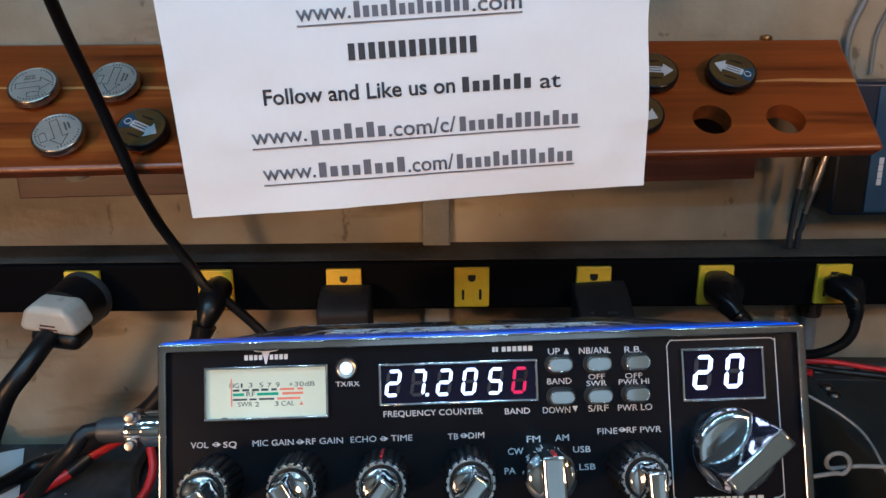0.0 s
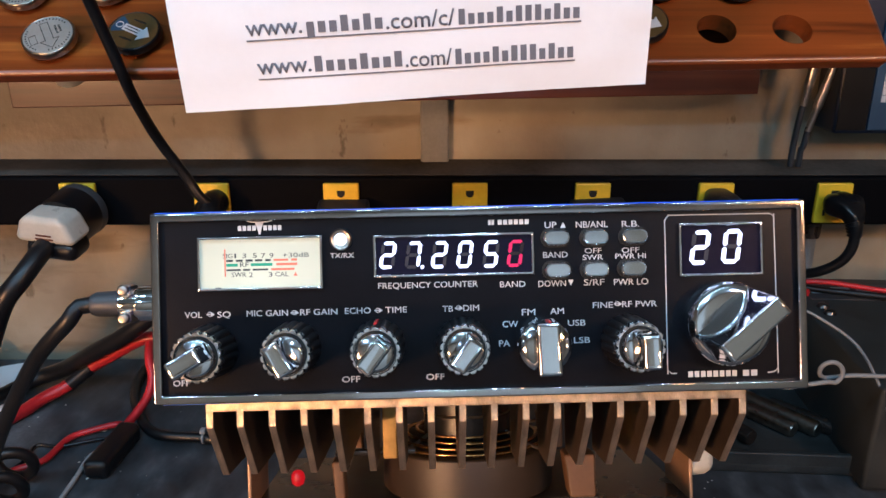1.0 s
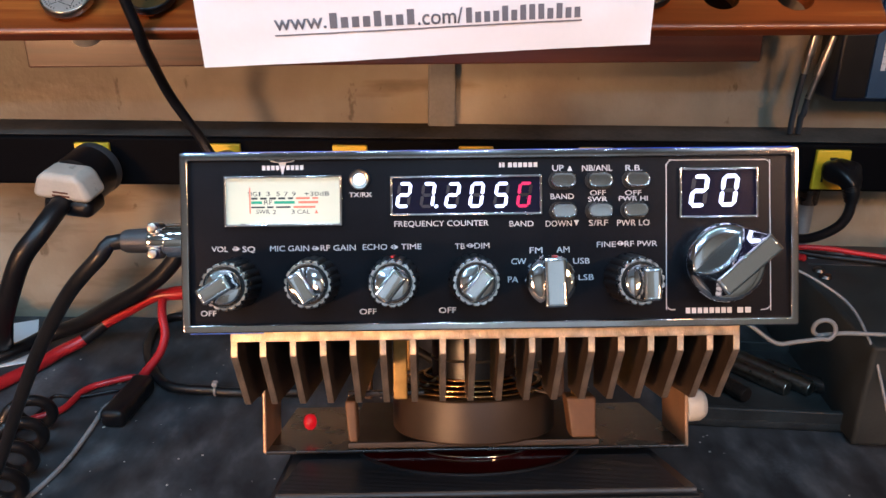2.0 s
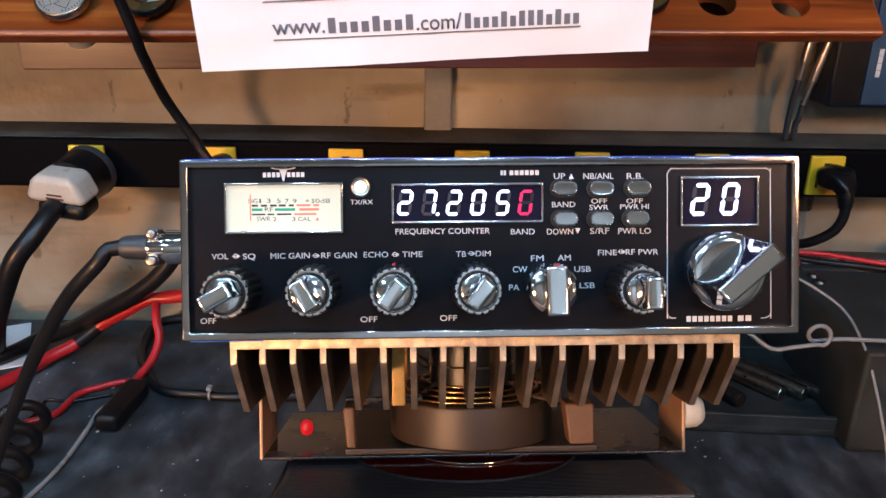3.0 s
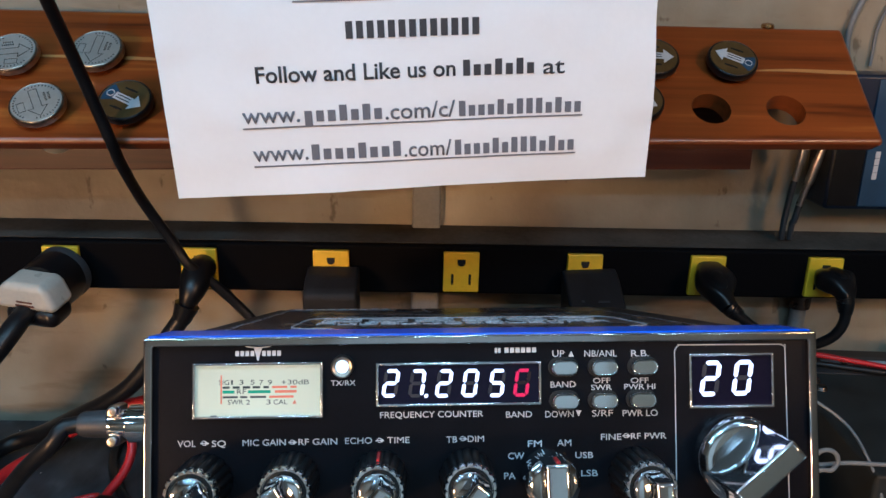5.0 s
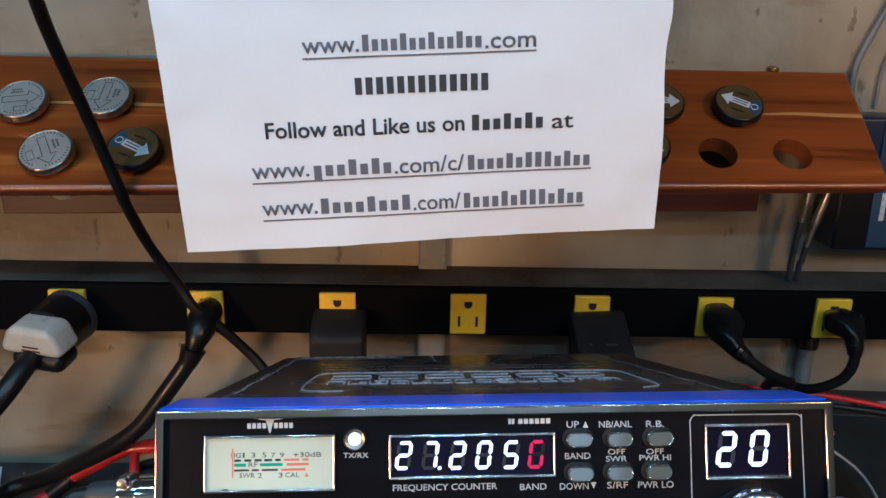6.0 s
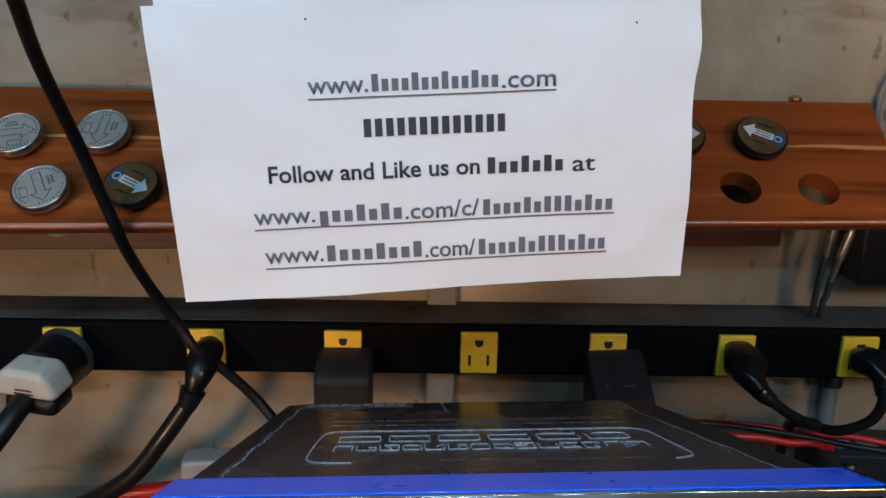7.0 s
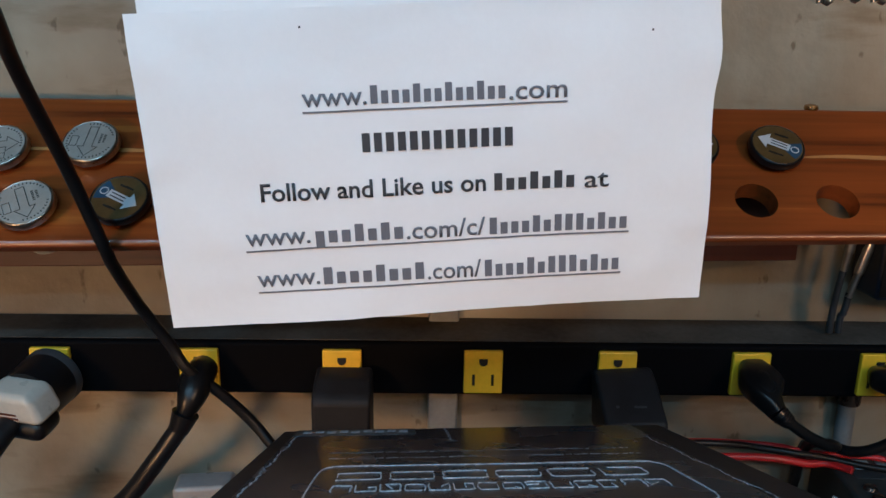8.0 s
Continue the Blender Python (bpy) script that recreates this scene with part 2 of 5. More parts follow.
# ---- mesh helpers ----
def face_weighted(bm):
    """Corner normals weighted by area, so that flat faces stay flat beside rounded edges."""
    bm.faces.index_update()
    area = [f.calc_area() for f in bm.faces]
    out = []
    for f in bm.faces:
        for l in f.loops:
            n = Vector()
            for g in l.vert.link_faces:
                if g.normal.dot(f.normal) > 0.62:
                    n += g.normal * area[g.index]
            out.append(n.normalized() if n.length > 1e-12 else f.normal.copy())
    return out


def finish(name, bm, material, parent=None, label="", smooth=True):
    me = bpy.data.meshes.new(name)
    bmesh.ops.recalc_face_normals(bm, faces=bm.faces)
    normals = face_weighted(bm) if smooth else None
    bm.to_mesh(me)
    bm.free()
    if smooth:
        me.shade_smooth()
        me.normals_split_custom_set(normals)
    me.materials.append(material)
    ob = new(name, me)
    if parent is not None:
        ob.parent = parent
    if label:
        ob["label"] = label
    return ob


part = finish


def thing(name, m, label, category, group="", kind=""):
    ob = new(name)
    ob.empty_display_size = 0.01
    ob.matrix_world = m
    return tagged(ob, label, category, group, kind)


def box(bm, c, s, bevel=0.0, seg=2, m=None):
    r = bmesh.ops.create_cube(bm, size=1.0)
    vs = r["verts"]
    bmesh.ops.scale(bm, vec=s, verts=vs)
    if bevel:
        es = list({e for v in vs for e in v.link_edges})
        r = bmesh.ops.bevel(bm, geom=es, offset=min(bevel, 0.49 * min(s)), segments=seg, affect="EDGES", profile=0.5)
        vs = list({v for f in r["faces"] for v in f.verts} | {v for v in vs if v.is_valid})
    if m is not None:
        bmesh.ops.transform(bm, matrix=m, verts=vs)
    bmesh.ops.translate(bm, vec=c, verts=vs)
    return vs


def lathe(bm, profile, segs=40, m=None, wobble=None):
    """Profile of (radius, height) along +z, closed at both ends."""
    rings = []
    for i, (r, h) in enumerate(profile):
        ring = []
        for k in range(segs):
            a = 2 * math.pi * k / segs
            rr = r * (wobble(i, k) if wobble else 1.0)
            ring.append(bm.verts.new((rr * math.cos(a), rr * math.sin(a), h)))
        rings.append(ring)
    for a, b in zip(rings, rings[1:]):
        for k in range(segs):
            bm.faces.new((a[k], a[(k + 1) % segs], b[(k + 1) % segs], b[k]))
    bm.faces.new(rings[0][::-1])
    bm.faces.new(rings[-1])
    vs = [v for r in rings for v in r]
    if m is not None:
        bmesh.ops.transform(bm, matrix=m, verts=vs)
    return vs


def curve_points(pts, step=0.004):
    """A smooth line through the given points (Catmull-Rom)."""
    p = [Vector(q) for q in pts]
    p = [p[0] * 2 - p[1]] + p + [p[-1] * 2 - p[-2]]
    out = []
    for a, b, c, d in zip(p, p[1:], p[2:], p[3:]):
        n = max(2, int((c - b).length / step))
        for i in range(n):
            t = i / n
            out.append(0.5 * (2 * b + (c - a) * t + (2 * a - 5 * b + 4 * c - d) * t * t + (3 * b - a - 3 * c + d) * t ** 3))
    out.append(p[-2])
    return out


def tube(bm, pts, r, segs=14, raw=False, radius=None):
    line = [Vector(q) for q in pts] if raw else curve_points(pts)
    up = Vector((0.13, 0.31, 0.94))
    rings = []
    for i, q in enumerate(line):
        d = (line[min(i + 1, len(line) - 1)] - line[max(i - 1, 0)]).normalized()
        side = d.cross(up)
        if side.length < 0.05:
            side = d.cross(Vector((1, 0, 0)))
        side.normalize()
        up = side.cross(d).normalized()
        rr = radius(i / max(1, len(line) - 1)) if radius else r
        rings.append([bm.verts.new(q + rr * (math.cos(2 * math.pi * k / segs) * side + math.sin(2 * math.pi * k / segs) * up)) for k in range(segs)])
    for a, b in zip(rings, rings[1:]):
        for k in range(segs):
            bm.faces.new((a[k], a[(k + 1) % segs], b[(k + 1) % segs], b[k]))
    bm.faces.new(rings[0][::-1])
    bm.faces.new(rings[-1])


def torus(bm, R, r, c=(0, 0, 0), m=None, segs=48, ring=8):
    rs = []
    for k in range(segs):
        a = 2 * math.pi * k / segs
        d = Vector((math.cos(a), math.sin(a), 0))
        rs.append([bm.verts.new(d * (R + r * math.cos(2 * math.pi * j / ring)) + Vector((0, 0, r * math.sin(2 * math.pi * j / ring)))) for j in range(ring)])
    for k in range(segs):
        a, b = rs[k], rs[(k + 1) % segs]
        for j in range(ring):
            bm.faces.new((a[j], b[j], b[(j + 1) % ring], a[(j + 1) % ring]))
    vs = [v for x in rs for v in x]
    if m is not None:
        bmesh.ops.transform(bm, matrix=m, verts=vs)
    bmesh.ops.translate(bm, vec=c, verts=vs)


def prism(bm, outline, depth, m=None):
    """A flat outline of (x, y) made solid from z = 0 to depth."""
    a = [bm.verts.new((x, y, 0)) for x, y in outline]
    b = [bm.verts.new((x, y, depth)) for x, y in outline]
    n = len(a)
    for k in range(n):
        bm.faces.new((a[k], a[(k + 1) % n], b[(k + 1) % n], b[k]))
    bm.faces.new(a[::-1])
    bm.faces.new(b)
    if m is not None:
        bmesh.ops.transform(bm, matrix=m, verts=a + b)


def rect_ring(bm, w, h, wall, depth, m=None, bevel=0.0005):
    """A rectangular frame in x and z, centred, from y = 0 back to depth."""
    loops = []
    for sx, y in ((0, 0), (wall, 0), (wall, depth), (0, depth)):
        loops.append([bm.verts.new((x * (w / 2 - sx), y, z * (h / 2 - sx))) for x, z in ((-1, -1), (1, -1), (1, 1), (-1, 1))])
    for a, b in zip(loops, loops[1:] + loops[:1]):
        for k in range(4):
            bm.faces.new((a[k], a[(k + 1) % 4], b[(k + 1) % 4], b[k]))
    vs = [v for x in loops for v in x]
    es = list({e for v in vs for e in v.link_edges})
    r = bmesh.ops.bevel(bm, geom=es, offset=bevel, segments=3, affect="EDGES", profile=0.5)
    vs = list({v for f in r["faces"] for v in f.verts} | {v for v in vs if v.is_valid})
    if m is not None:
        bmesh.ops.transform(bm, matrix=m, verts=vs)


def lettering(name, words, material, parent, m, width=None, height=None, bold=0.0, align="CENTER", thick=0.00012):
    """Raised lettering in the built-in font; its plane is x, y of the pose m, fitted to a width or a capital height."""
    cu = bpy.data.curves.new(name, "FONT")
    cu.body, cu.size, cu.align_x, cu.offset = words, 1.0, align, bold
    cu.resolution_u = 3
    tmp = new("tmp_text", cu)
    me = bpy.data.meshes.new_from_object(tmp.evaluated_get(bpy.context.evaluated_depsgraph_get()))
    bpy.data.objects.remove(tmp)
    xs = [v.co.x for v in me.vertices]
    sx = sy = (height / 0.70 if height else 1.0)
    if width:
        sx = width / (max(xs) - min(xs))
        if not height:
            sy = sx
    mid = (max(xs) + min(xs)) / 2 if align == "CENTER" else min(xs)
    me.transform(Matrix.Diagonal((sx, sy, 1, 1)) @ Matrix.Translation((-mid, 0, 0)))
    bm = bmesh.new()
    bm.from_mesh(me)
    bpy.data.meshes.remove(me)
    r = bmesh.ops.extrude_face_region(bm, geom=bm.faces[:])
    bmesh.ops.translate(bm, vec=(0, 0, thick), verts=[g for g in r["geom"] if isinstance(g, bmesh.types.BMVert)])
    bmesh.ops.transform(bm, matrix=m, verts=bm.verts)
    return finish(name, bm, material, parent, smooth=False)


# ---- the room: bench, walls, shelf ----
WALL_Y = 0.714


def slab(name, c, s, material, label, category, bevel=0.0):
    bm = bmesh.new()
    box(bm, (0, 0, 0), s, bevel)
    ob = finish(name, bm, material)
    ob.location = c
    return tagged(ob, label, category, kind="structure")


slab("wall_north", (0.2, WALL_Y + 0.05, 0.35), (4.2, 0.10, 2.5), M_WALL, "off-white painted plaster wall with scuffs", "wall")
slab("wall_south", (0.2, -2.55, 0.35), (4.2, 0.10, 2.5), M_ROOM, "plain tan painted wall behind the bench", "wall")
slab("wall_west", (-1.85, -0.918, 0.35), (0.10, 3.16, 2.5), M_ROOM, "plain tan painted side wall", "wall")
slab("wall_east", (2.25, -0.918, 0.35), (0.10, 3.16, 2.5), M_ROOM, "plain tan painted side wall", "wall")
slab("floor", (0.2, -0.9, -0.95), (4.2, 3.5, 0.10), M_FLOOR, "plain grey concrete floor", "floor")
slab("ceiling", (0.2, -0.9, 1.65), (4.2, 3.5, 0.10), M_CEIL, "plain grey painted ceiling", "ceiling")

# unseen pale panel, added so that knobs and buttons mirror something light
door = thing("reflector_panel", pose(0.27, -2.495, -0.90), "plain pale panel added behind, out of view, for the chrome to mirror", "door", kind="structure")
bm = bmesh.new()
box(bm, (0, 0, 1.14), (1.09, 0.016, 2.28), 0.002)
part("reflector_face", bm, M_REFLECTOR, door)

bench = thing("workbench", pose(0, 0, 0), "black worn workbench with dust and specks", "workbench")
bm = bmesh.new()
box(bm, (0.1, 0.332, -0.02), (2.6, 0.76, 0.04), 0.003)
part("worktop", bm, M_BENCH, bench)
for bx in (-1.1, 1.3):
    for by in (0.0, 0.66):
        bm = bmesh.new()
        box(bm, (bx, by, -0.47), (0.07, 0.07, 0.86), 0.003)
        part("leg", bm, M_SHELF, bench)

shelf = thing("wall_shelf", pose(0, 0, 0), "plain plywood shelf fixed over the rack", "shelf")
SHELF_Z = 0.520
bm = bmesh.new()
box(bm, (0.1, 0.647, SHELF_Z), (2.2, 0.132, 0.018), 0.002)
part("board", bm, M_SHELF, shelf)
for bx in (-0.8, 1.0):
    bm = bmesh.new()
    box(bm, (bx, 0.662, SHELF_Z - 0.053), (0.02, 0.100, 0.088), 0.002)
    part("support", bm, M_SHELF, shelf)
for hx, hw, hz in ((0.163, 0.010, 0.374), (0.176, 0.012, 0.3755), (0.190, 0.011, 0.3748), (0.203, 0.010, 0.3752)):
    hook = thing("metal_hook", pose(hx, 0.60, 0), "small bright metal hook hanging under the shelf", "hook", "metal hooks")
    bm = bmesh.new()
    tube(bm, [(0, 0, SHELF_Z - 0.009), (0, 0, hz + 0.012), (hw * 0.2, -0.001, hz + 0.003), (hw * 0.5, 0, hz), (hw * 0.8, 0.001, hz + 0.004), (hw * 0.8, 0.001, hz + 0.014)], 0.0016, 8)
    part("hook_wire", bm, M_NICKEL, hook)

# light bar over the bench, hung from the ceiling by two rods
bar = thing("light_bar", pose(0, LAMP_Y, LAMP_Z), "white metal light bar hung from the ceiling over the bench", "lamp")
mid, half = (LAMPS_X[0] + LAMPS_X[-1]) / 2, (LAMPS_X[-1] - LAMPS_X[0]) / 2 + 0.04
bm = bmesh.new()
box(bm, (mid, -0.020, 0.040), (2 * half, 0.060, 0.030), 0.004)
part("housing", bm, M_CEIL, bar)
for sx in (-1, 1):
    bm = bmesh.new()
    lathe(bm, [(0.004, 0.054), (0.004, 1.60 - LAMP_Z)], 10, pose(mid + sx * half * 0.7, -0.020, 0))
    part("rod", bm, M_NICKEL, bar)
# housings made up for the added ceiling lamps
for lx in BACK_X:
    lamp = thing("added_ceiling_lamp", pose(lx, BACK_Y - 0.02, CEIL_Z + 0.055), "small white lamp housing made up for an added ceiling lamp", "lamp", "ceiling lamps")
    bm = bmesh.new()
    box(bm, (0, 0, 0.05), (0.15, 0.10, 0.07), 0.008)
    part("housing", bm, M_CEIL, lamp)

# unseen standing lamps, made up to carry the added warm lamps
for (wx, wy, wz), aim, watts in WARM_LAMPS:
    lamp = thing("made_up_floor_lamp", pose(wx, wy, -0.90), "made-up black standing lamp with a box shade, out of view", "floor lamp", "floor lamps")
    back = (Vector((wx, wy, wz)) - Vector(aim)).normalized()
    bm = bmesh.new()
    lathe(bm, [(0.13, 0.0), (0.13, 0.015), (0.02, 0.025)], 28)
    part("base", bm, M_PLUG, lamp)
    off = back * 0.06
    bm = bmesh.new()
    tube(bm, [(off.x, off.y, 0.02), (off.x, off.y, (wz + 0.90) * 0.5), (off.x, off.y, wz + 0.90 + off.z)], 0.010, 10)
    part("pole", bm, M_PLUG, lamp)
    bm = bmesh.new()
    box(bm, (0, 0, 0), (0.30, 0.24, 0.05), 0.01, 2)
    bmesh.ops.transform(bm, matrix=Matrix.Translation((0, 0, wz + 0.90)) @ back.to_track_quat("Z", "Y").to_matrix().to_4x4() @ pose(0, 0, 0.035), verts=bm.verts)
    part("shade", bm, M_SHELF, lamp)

# conduit and raceway on the wall
race = thing("wall_raceway", pose(-0.0155, WALL_Y, 0.1), "pale grey plastic cable raceway on the wall", "raceway")
bm = bmesh.new()
box(bm, (0, -0.004, 0.20), (0.021, 0.008, 0.6), 0.002)
part("cover", bm, M_GREYPVC, race)
cond = thing("wall_conduit", pose(0.2735, WALL_Y - 0.009, 0.0), "grey metal conduit pipe running up the wall", "conduit")
bm = bmesh.new()
lathe(bm, [(0.0060, 0.0), (0.0060, 0.1268)], 20)
part("pipe", bm, M_GREYPVC, cond)
bm = bmesh.new()
lathe(bm, [(0.0078, 0.108), (0.0082, 0.110), (0.0082, 0.124), (0.0070, 0.1266)], 20)
part("collar", bm, M_STEELDARK, cond)

# ---- power strip with seven yellow sockets ----
STRIP_Y, Z_LO, Z_HI = 0.673, 0.127, 0.166
STRIP_DROP = 0.0030
strip = thing("power_strip", pose(0, STRIP_Y, Z_LO), "long black metal power strip with yellow sockets on the wall", "power strip")
bm = bmesh.new()
box(bm, (0.05, (WALL_Y - STRIP_Y) / 2, (Z_HI - Z_LO) / 2), (1.3, WALL_Y - STRIP_Y, Z_HI - Z_LO), 0.0025)
for v in bm.verts:
    if v.co.z > 0.02:
        v.co.z -= STRIP_DROP * (1 - v.co.y / (WALL_Y - STRIP_Y))
part("housing", bm, M_STRIP, strip)
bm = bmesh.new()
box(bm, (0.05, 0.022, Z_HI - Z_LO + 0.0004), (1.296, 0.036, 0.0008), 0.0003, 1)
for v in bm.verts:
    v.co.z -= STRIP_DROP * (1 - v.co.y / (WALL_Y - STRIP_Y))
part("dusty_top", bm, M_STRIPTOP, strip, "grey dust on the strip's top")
SOCKET_X = (-0.2685, -0.174, -0.082, 0.0095, 0.097, 0.185, 0.270)
SW, SH = 0.0252, 0.0295


def socket(x):
    """A yellow three-pin socket with its ground hole above."""
    bm = bmesh.new()
    box(bm, (x, -0.0015, 0.0175), (SW, 0.004, SH), 0.001)
    face = part("socket", bm, M_YELLOW, strip, "yellow plastic socket")
    bm = bmesh.new()
    g = [(-0.0028, 0.0026), (0.0028, 0.0026), (0.0028, 0.0004)] + [(0.0028 * math.cos(a), 0.0004 + 0.0028 * math.sin(a)) for a in (-0.5, -1.0, -1.57, -2.1, -2.6)] + [(-0.0028, 0.0004)]
    prism(bm, g, 0.0006, pose(x, -0.0034, 0.0246, 90, 0, 0))
    part("ground_hole", bm, M_SLOT, face)
    for sx in (-0.0062, 0.0062):
        bm = bmesh.new()
        box(bm, (x + sx, -0.0037, 0.0125), (0.0018, 0.0006, 0.0078), 0.0002, 1)
        part("slot", bm, M_SLOT, face)


for sx in SOCKET_X:
    socket(sx)


# ---- plugs and their cords ----
def cord(name, pts, r, material, label, category="cable", segs=14):
    ob = thing(name, Matrix.Identity(4), label, category)
    bm = bmesh.new()
    tube(bm, pts, r, segs)
    part("sheath", bm, material, ob)
    return ob


# heavy round plug with a white cord clamp
plug1 = thing("heavy_plug", Matrix.Translation((-0.2665, 0.667, 0.1410)) @ pose(0, 0, 0, 90 + 9, 0, -10) @ pose(0, 0, 0, 0, 0, -4), "large black round plug with white nylon clamp in a yellow socket", "plug")
bm = bmesh.new()
lathe(bm, [(0.0170, -0.003), (0.0196, -0.002), (0.0196, 0.0010), (0.0188, 0.004)], 40)
part("grey_rim", bm, M_RUBBERGREY, plug1, "thin grey rim")
bm = bmesh.new()
lathe(bm, [(0.0186, 0.003), (0.0192, 0.005), (0.0188, 0.020), (0.0178, 0.025)], 40)
part("front_shell", bm, M_PLUG, plug1)
bm = bmesh.new()
lathe(bm, [(0.0172, 0.022), (0.0105, 0.0245), (0.0100, 0.040), (0.0080, 0.044)], 40)
box(bm, (0.0020, -0.0105, 0.0330), (0.0360, 0.0140, 0.0235), 0.0062, 4)
part("rear_shell", bm, M_PLUG, plug1)
bm = bmesh.new()
box(bm, (0.0, 0.0050, 0.0330), (0.0420, 0.0200, 0.0235), 0.0050, 4)
for v in bm.verts:
    if v.co.y > 0.0045:
        v.co.x *= 1.0 - 0.36 * min(1.0, (v.co.y - 0.0045) / 0.0100)
clamp = part("clamp", bm, M_NYLON, plug1, "glossy white nylon cord clamp")
for k, (bw, bz) in enumerate(((0.011, 0.0030), (0.013, 0.0004))):
    bm = bmesh.new()
    box(bm, (0.001, bz - 0.0005, 0.0449), (bw, 0.0013, 0.0004), 0.0001, 1)
    part("print_bar", bm, M_WOODDARK, clamp)
inv1 = plug1.matrix_world.inverted()
bm = bmesh.new()
tube(bm, [inv1 @ Vector(q) for q in ((-0.2735, 0.634, 0.131), (-0.2765, 0.617, 0.124), (-0.2830, 0.604, 0.113), (-0.2930, 0.598, 0.100), (-0.3050, 0.600, 0.078), (-0.3200, 0.608, 0.050), (-0.335, 0.625, 0.022), (-0.355, 0.650, 0.010), (-0.42, 0.67, 0.0085))], 0.0068, 18)
part("cord", bm, M_RUBBER, plug1)

# angled moulded plug in the second socket, its cord drops behind the radio
plug2 = thing("moulded_plug", pose(SOCKET_X[1], 0.669, 0.147), "black moulded plug with a thick cord in a yellow socket", "plug", "moulded plugs")
bm = bmesh.new()
tube(bm, [(0.004, 0.0, 0.0), (0.003, -0.010, -0.001), (0.003, -0.020, -0.004), (0.002, -0.027, -0.010), (-0.001, -0.030, -0.018)], 0.010, 18, radius=lambda s: 0.0088 + 0.0022 * math.sin(3.1 * s) - 0.0038 * s * s)
part("plug_body", bm, M_PLUG, plug2)
bm = bmesh.new()
tube(bm, [(-0.0005, -0.030, -0.017), (-0.0050, -0.0315, -0.028)], 0.0072, 16, radius=lambda s: 0.0078 - 0.001 * s + 0.0006 * math.cos(22 * s))
part("strain_relief", bm, M_PLUG, plug2)
bm = bmesh.new()
tube(bm, [Vector(q) - Vector((SOCKET_X[1], 0.669, 0.147)) for q in ((-0.1780, 0.6378, 0.1215), (-0.1845, 0.6355, 0.1120), (-0.1935, 0.632, 0.0995), (-0.2112, 0.631, 0.0768), (-0.2315, 0.633, 0.0603), (-0.2605, 0.642, 0.0418), (-0.2950, 0.660, 0.0180), (-0.3200, 0.6615, 0.0080), (-0.342, 0.630, 0.0065), (-0.40, 0.60, 0.0065))], 0.0060, 16)
part("cord", bm, M_RUBBER, plug2)


def adapter(x, w, profile, lean, label):
    """A plug-in power adapter with a sloping upper face; the profile runs out from the socket and down."""
    ob = thing("power_adapter", pose(x, 0.6705, 0.148), label, "adapter", "power adapters")
    bm = bmesh.new()
    prism(bm, profile, w, pose(-w / 2, 0, 0, 90, 0, 90))
    bmesh.ops.bevel(bm, geom=bm.edges[:], offset=0.0026, segments=3, affect="EDGES", profile=0.5)
    bmesh.ops.transform(bm, matrix=pose(0, 0, 0, 0, lean, 0), verts=bm.verts)
    part("shell", bm, M_ADAPTER, ob)
    return ob


adapter(SOCKET_X[2] + 0.002, 0.0365, [(0, 0.0005), (-0.016, -0.0025), (-0.027, -0.0075), (-0.031, -0.012), (-0.031, -0.050), (0, -0.046)], 0, "small black power adapter in a yellow socket")
ad2 = adapter(SOCKET_X[4] + 0.0025, 0.0385, [(0, 0.0010), (-0.008, 0.0008), (-0.020, -0.0040), (-0.044, -0.0180), (-0.047, -0.036), (0, -0.038)], -3, "black power adapter with a sloping printed face in a yellow socket")
for k, (bx, bw) in enumerate(((0.006, 0.009), (-0.009, 0.002))):
    bm = bmesh.new()
    box(bm, (0, 0, 0), (bw, 0.0016, 0.0004), 0.0001, 1)
    bmesh.ops.transform(bm, matrix=pose(bx, -0.0330, -0.01135, 30, 0, 0), verts=bm.verts)
    part("print_bar", bm, M_RUBBERGREY, ad2)


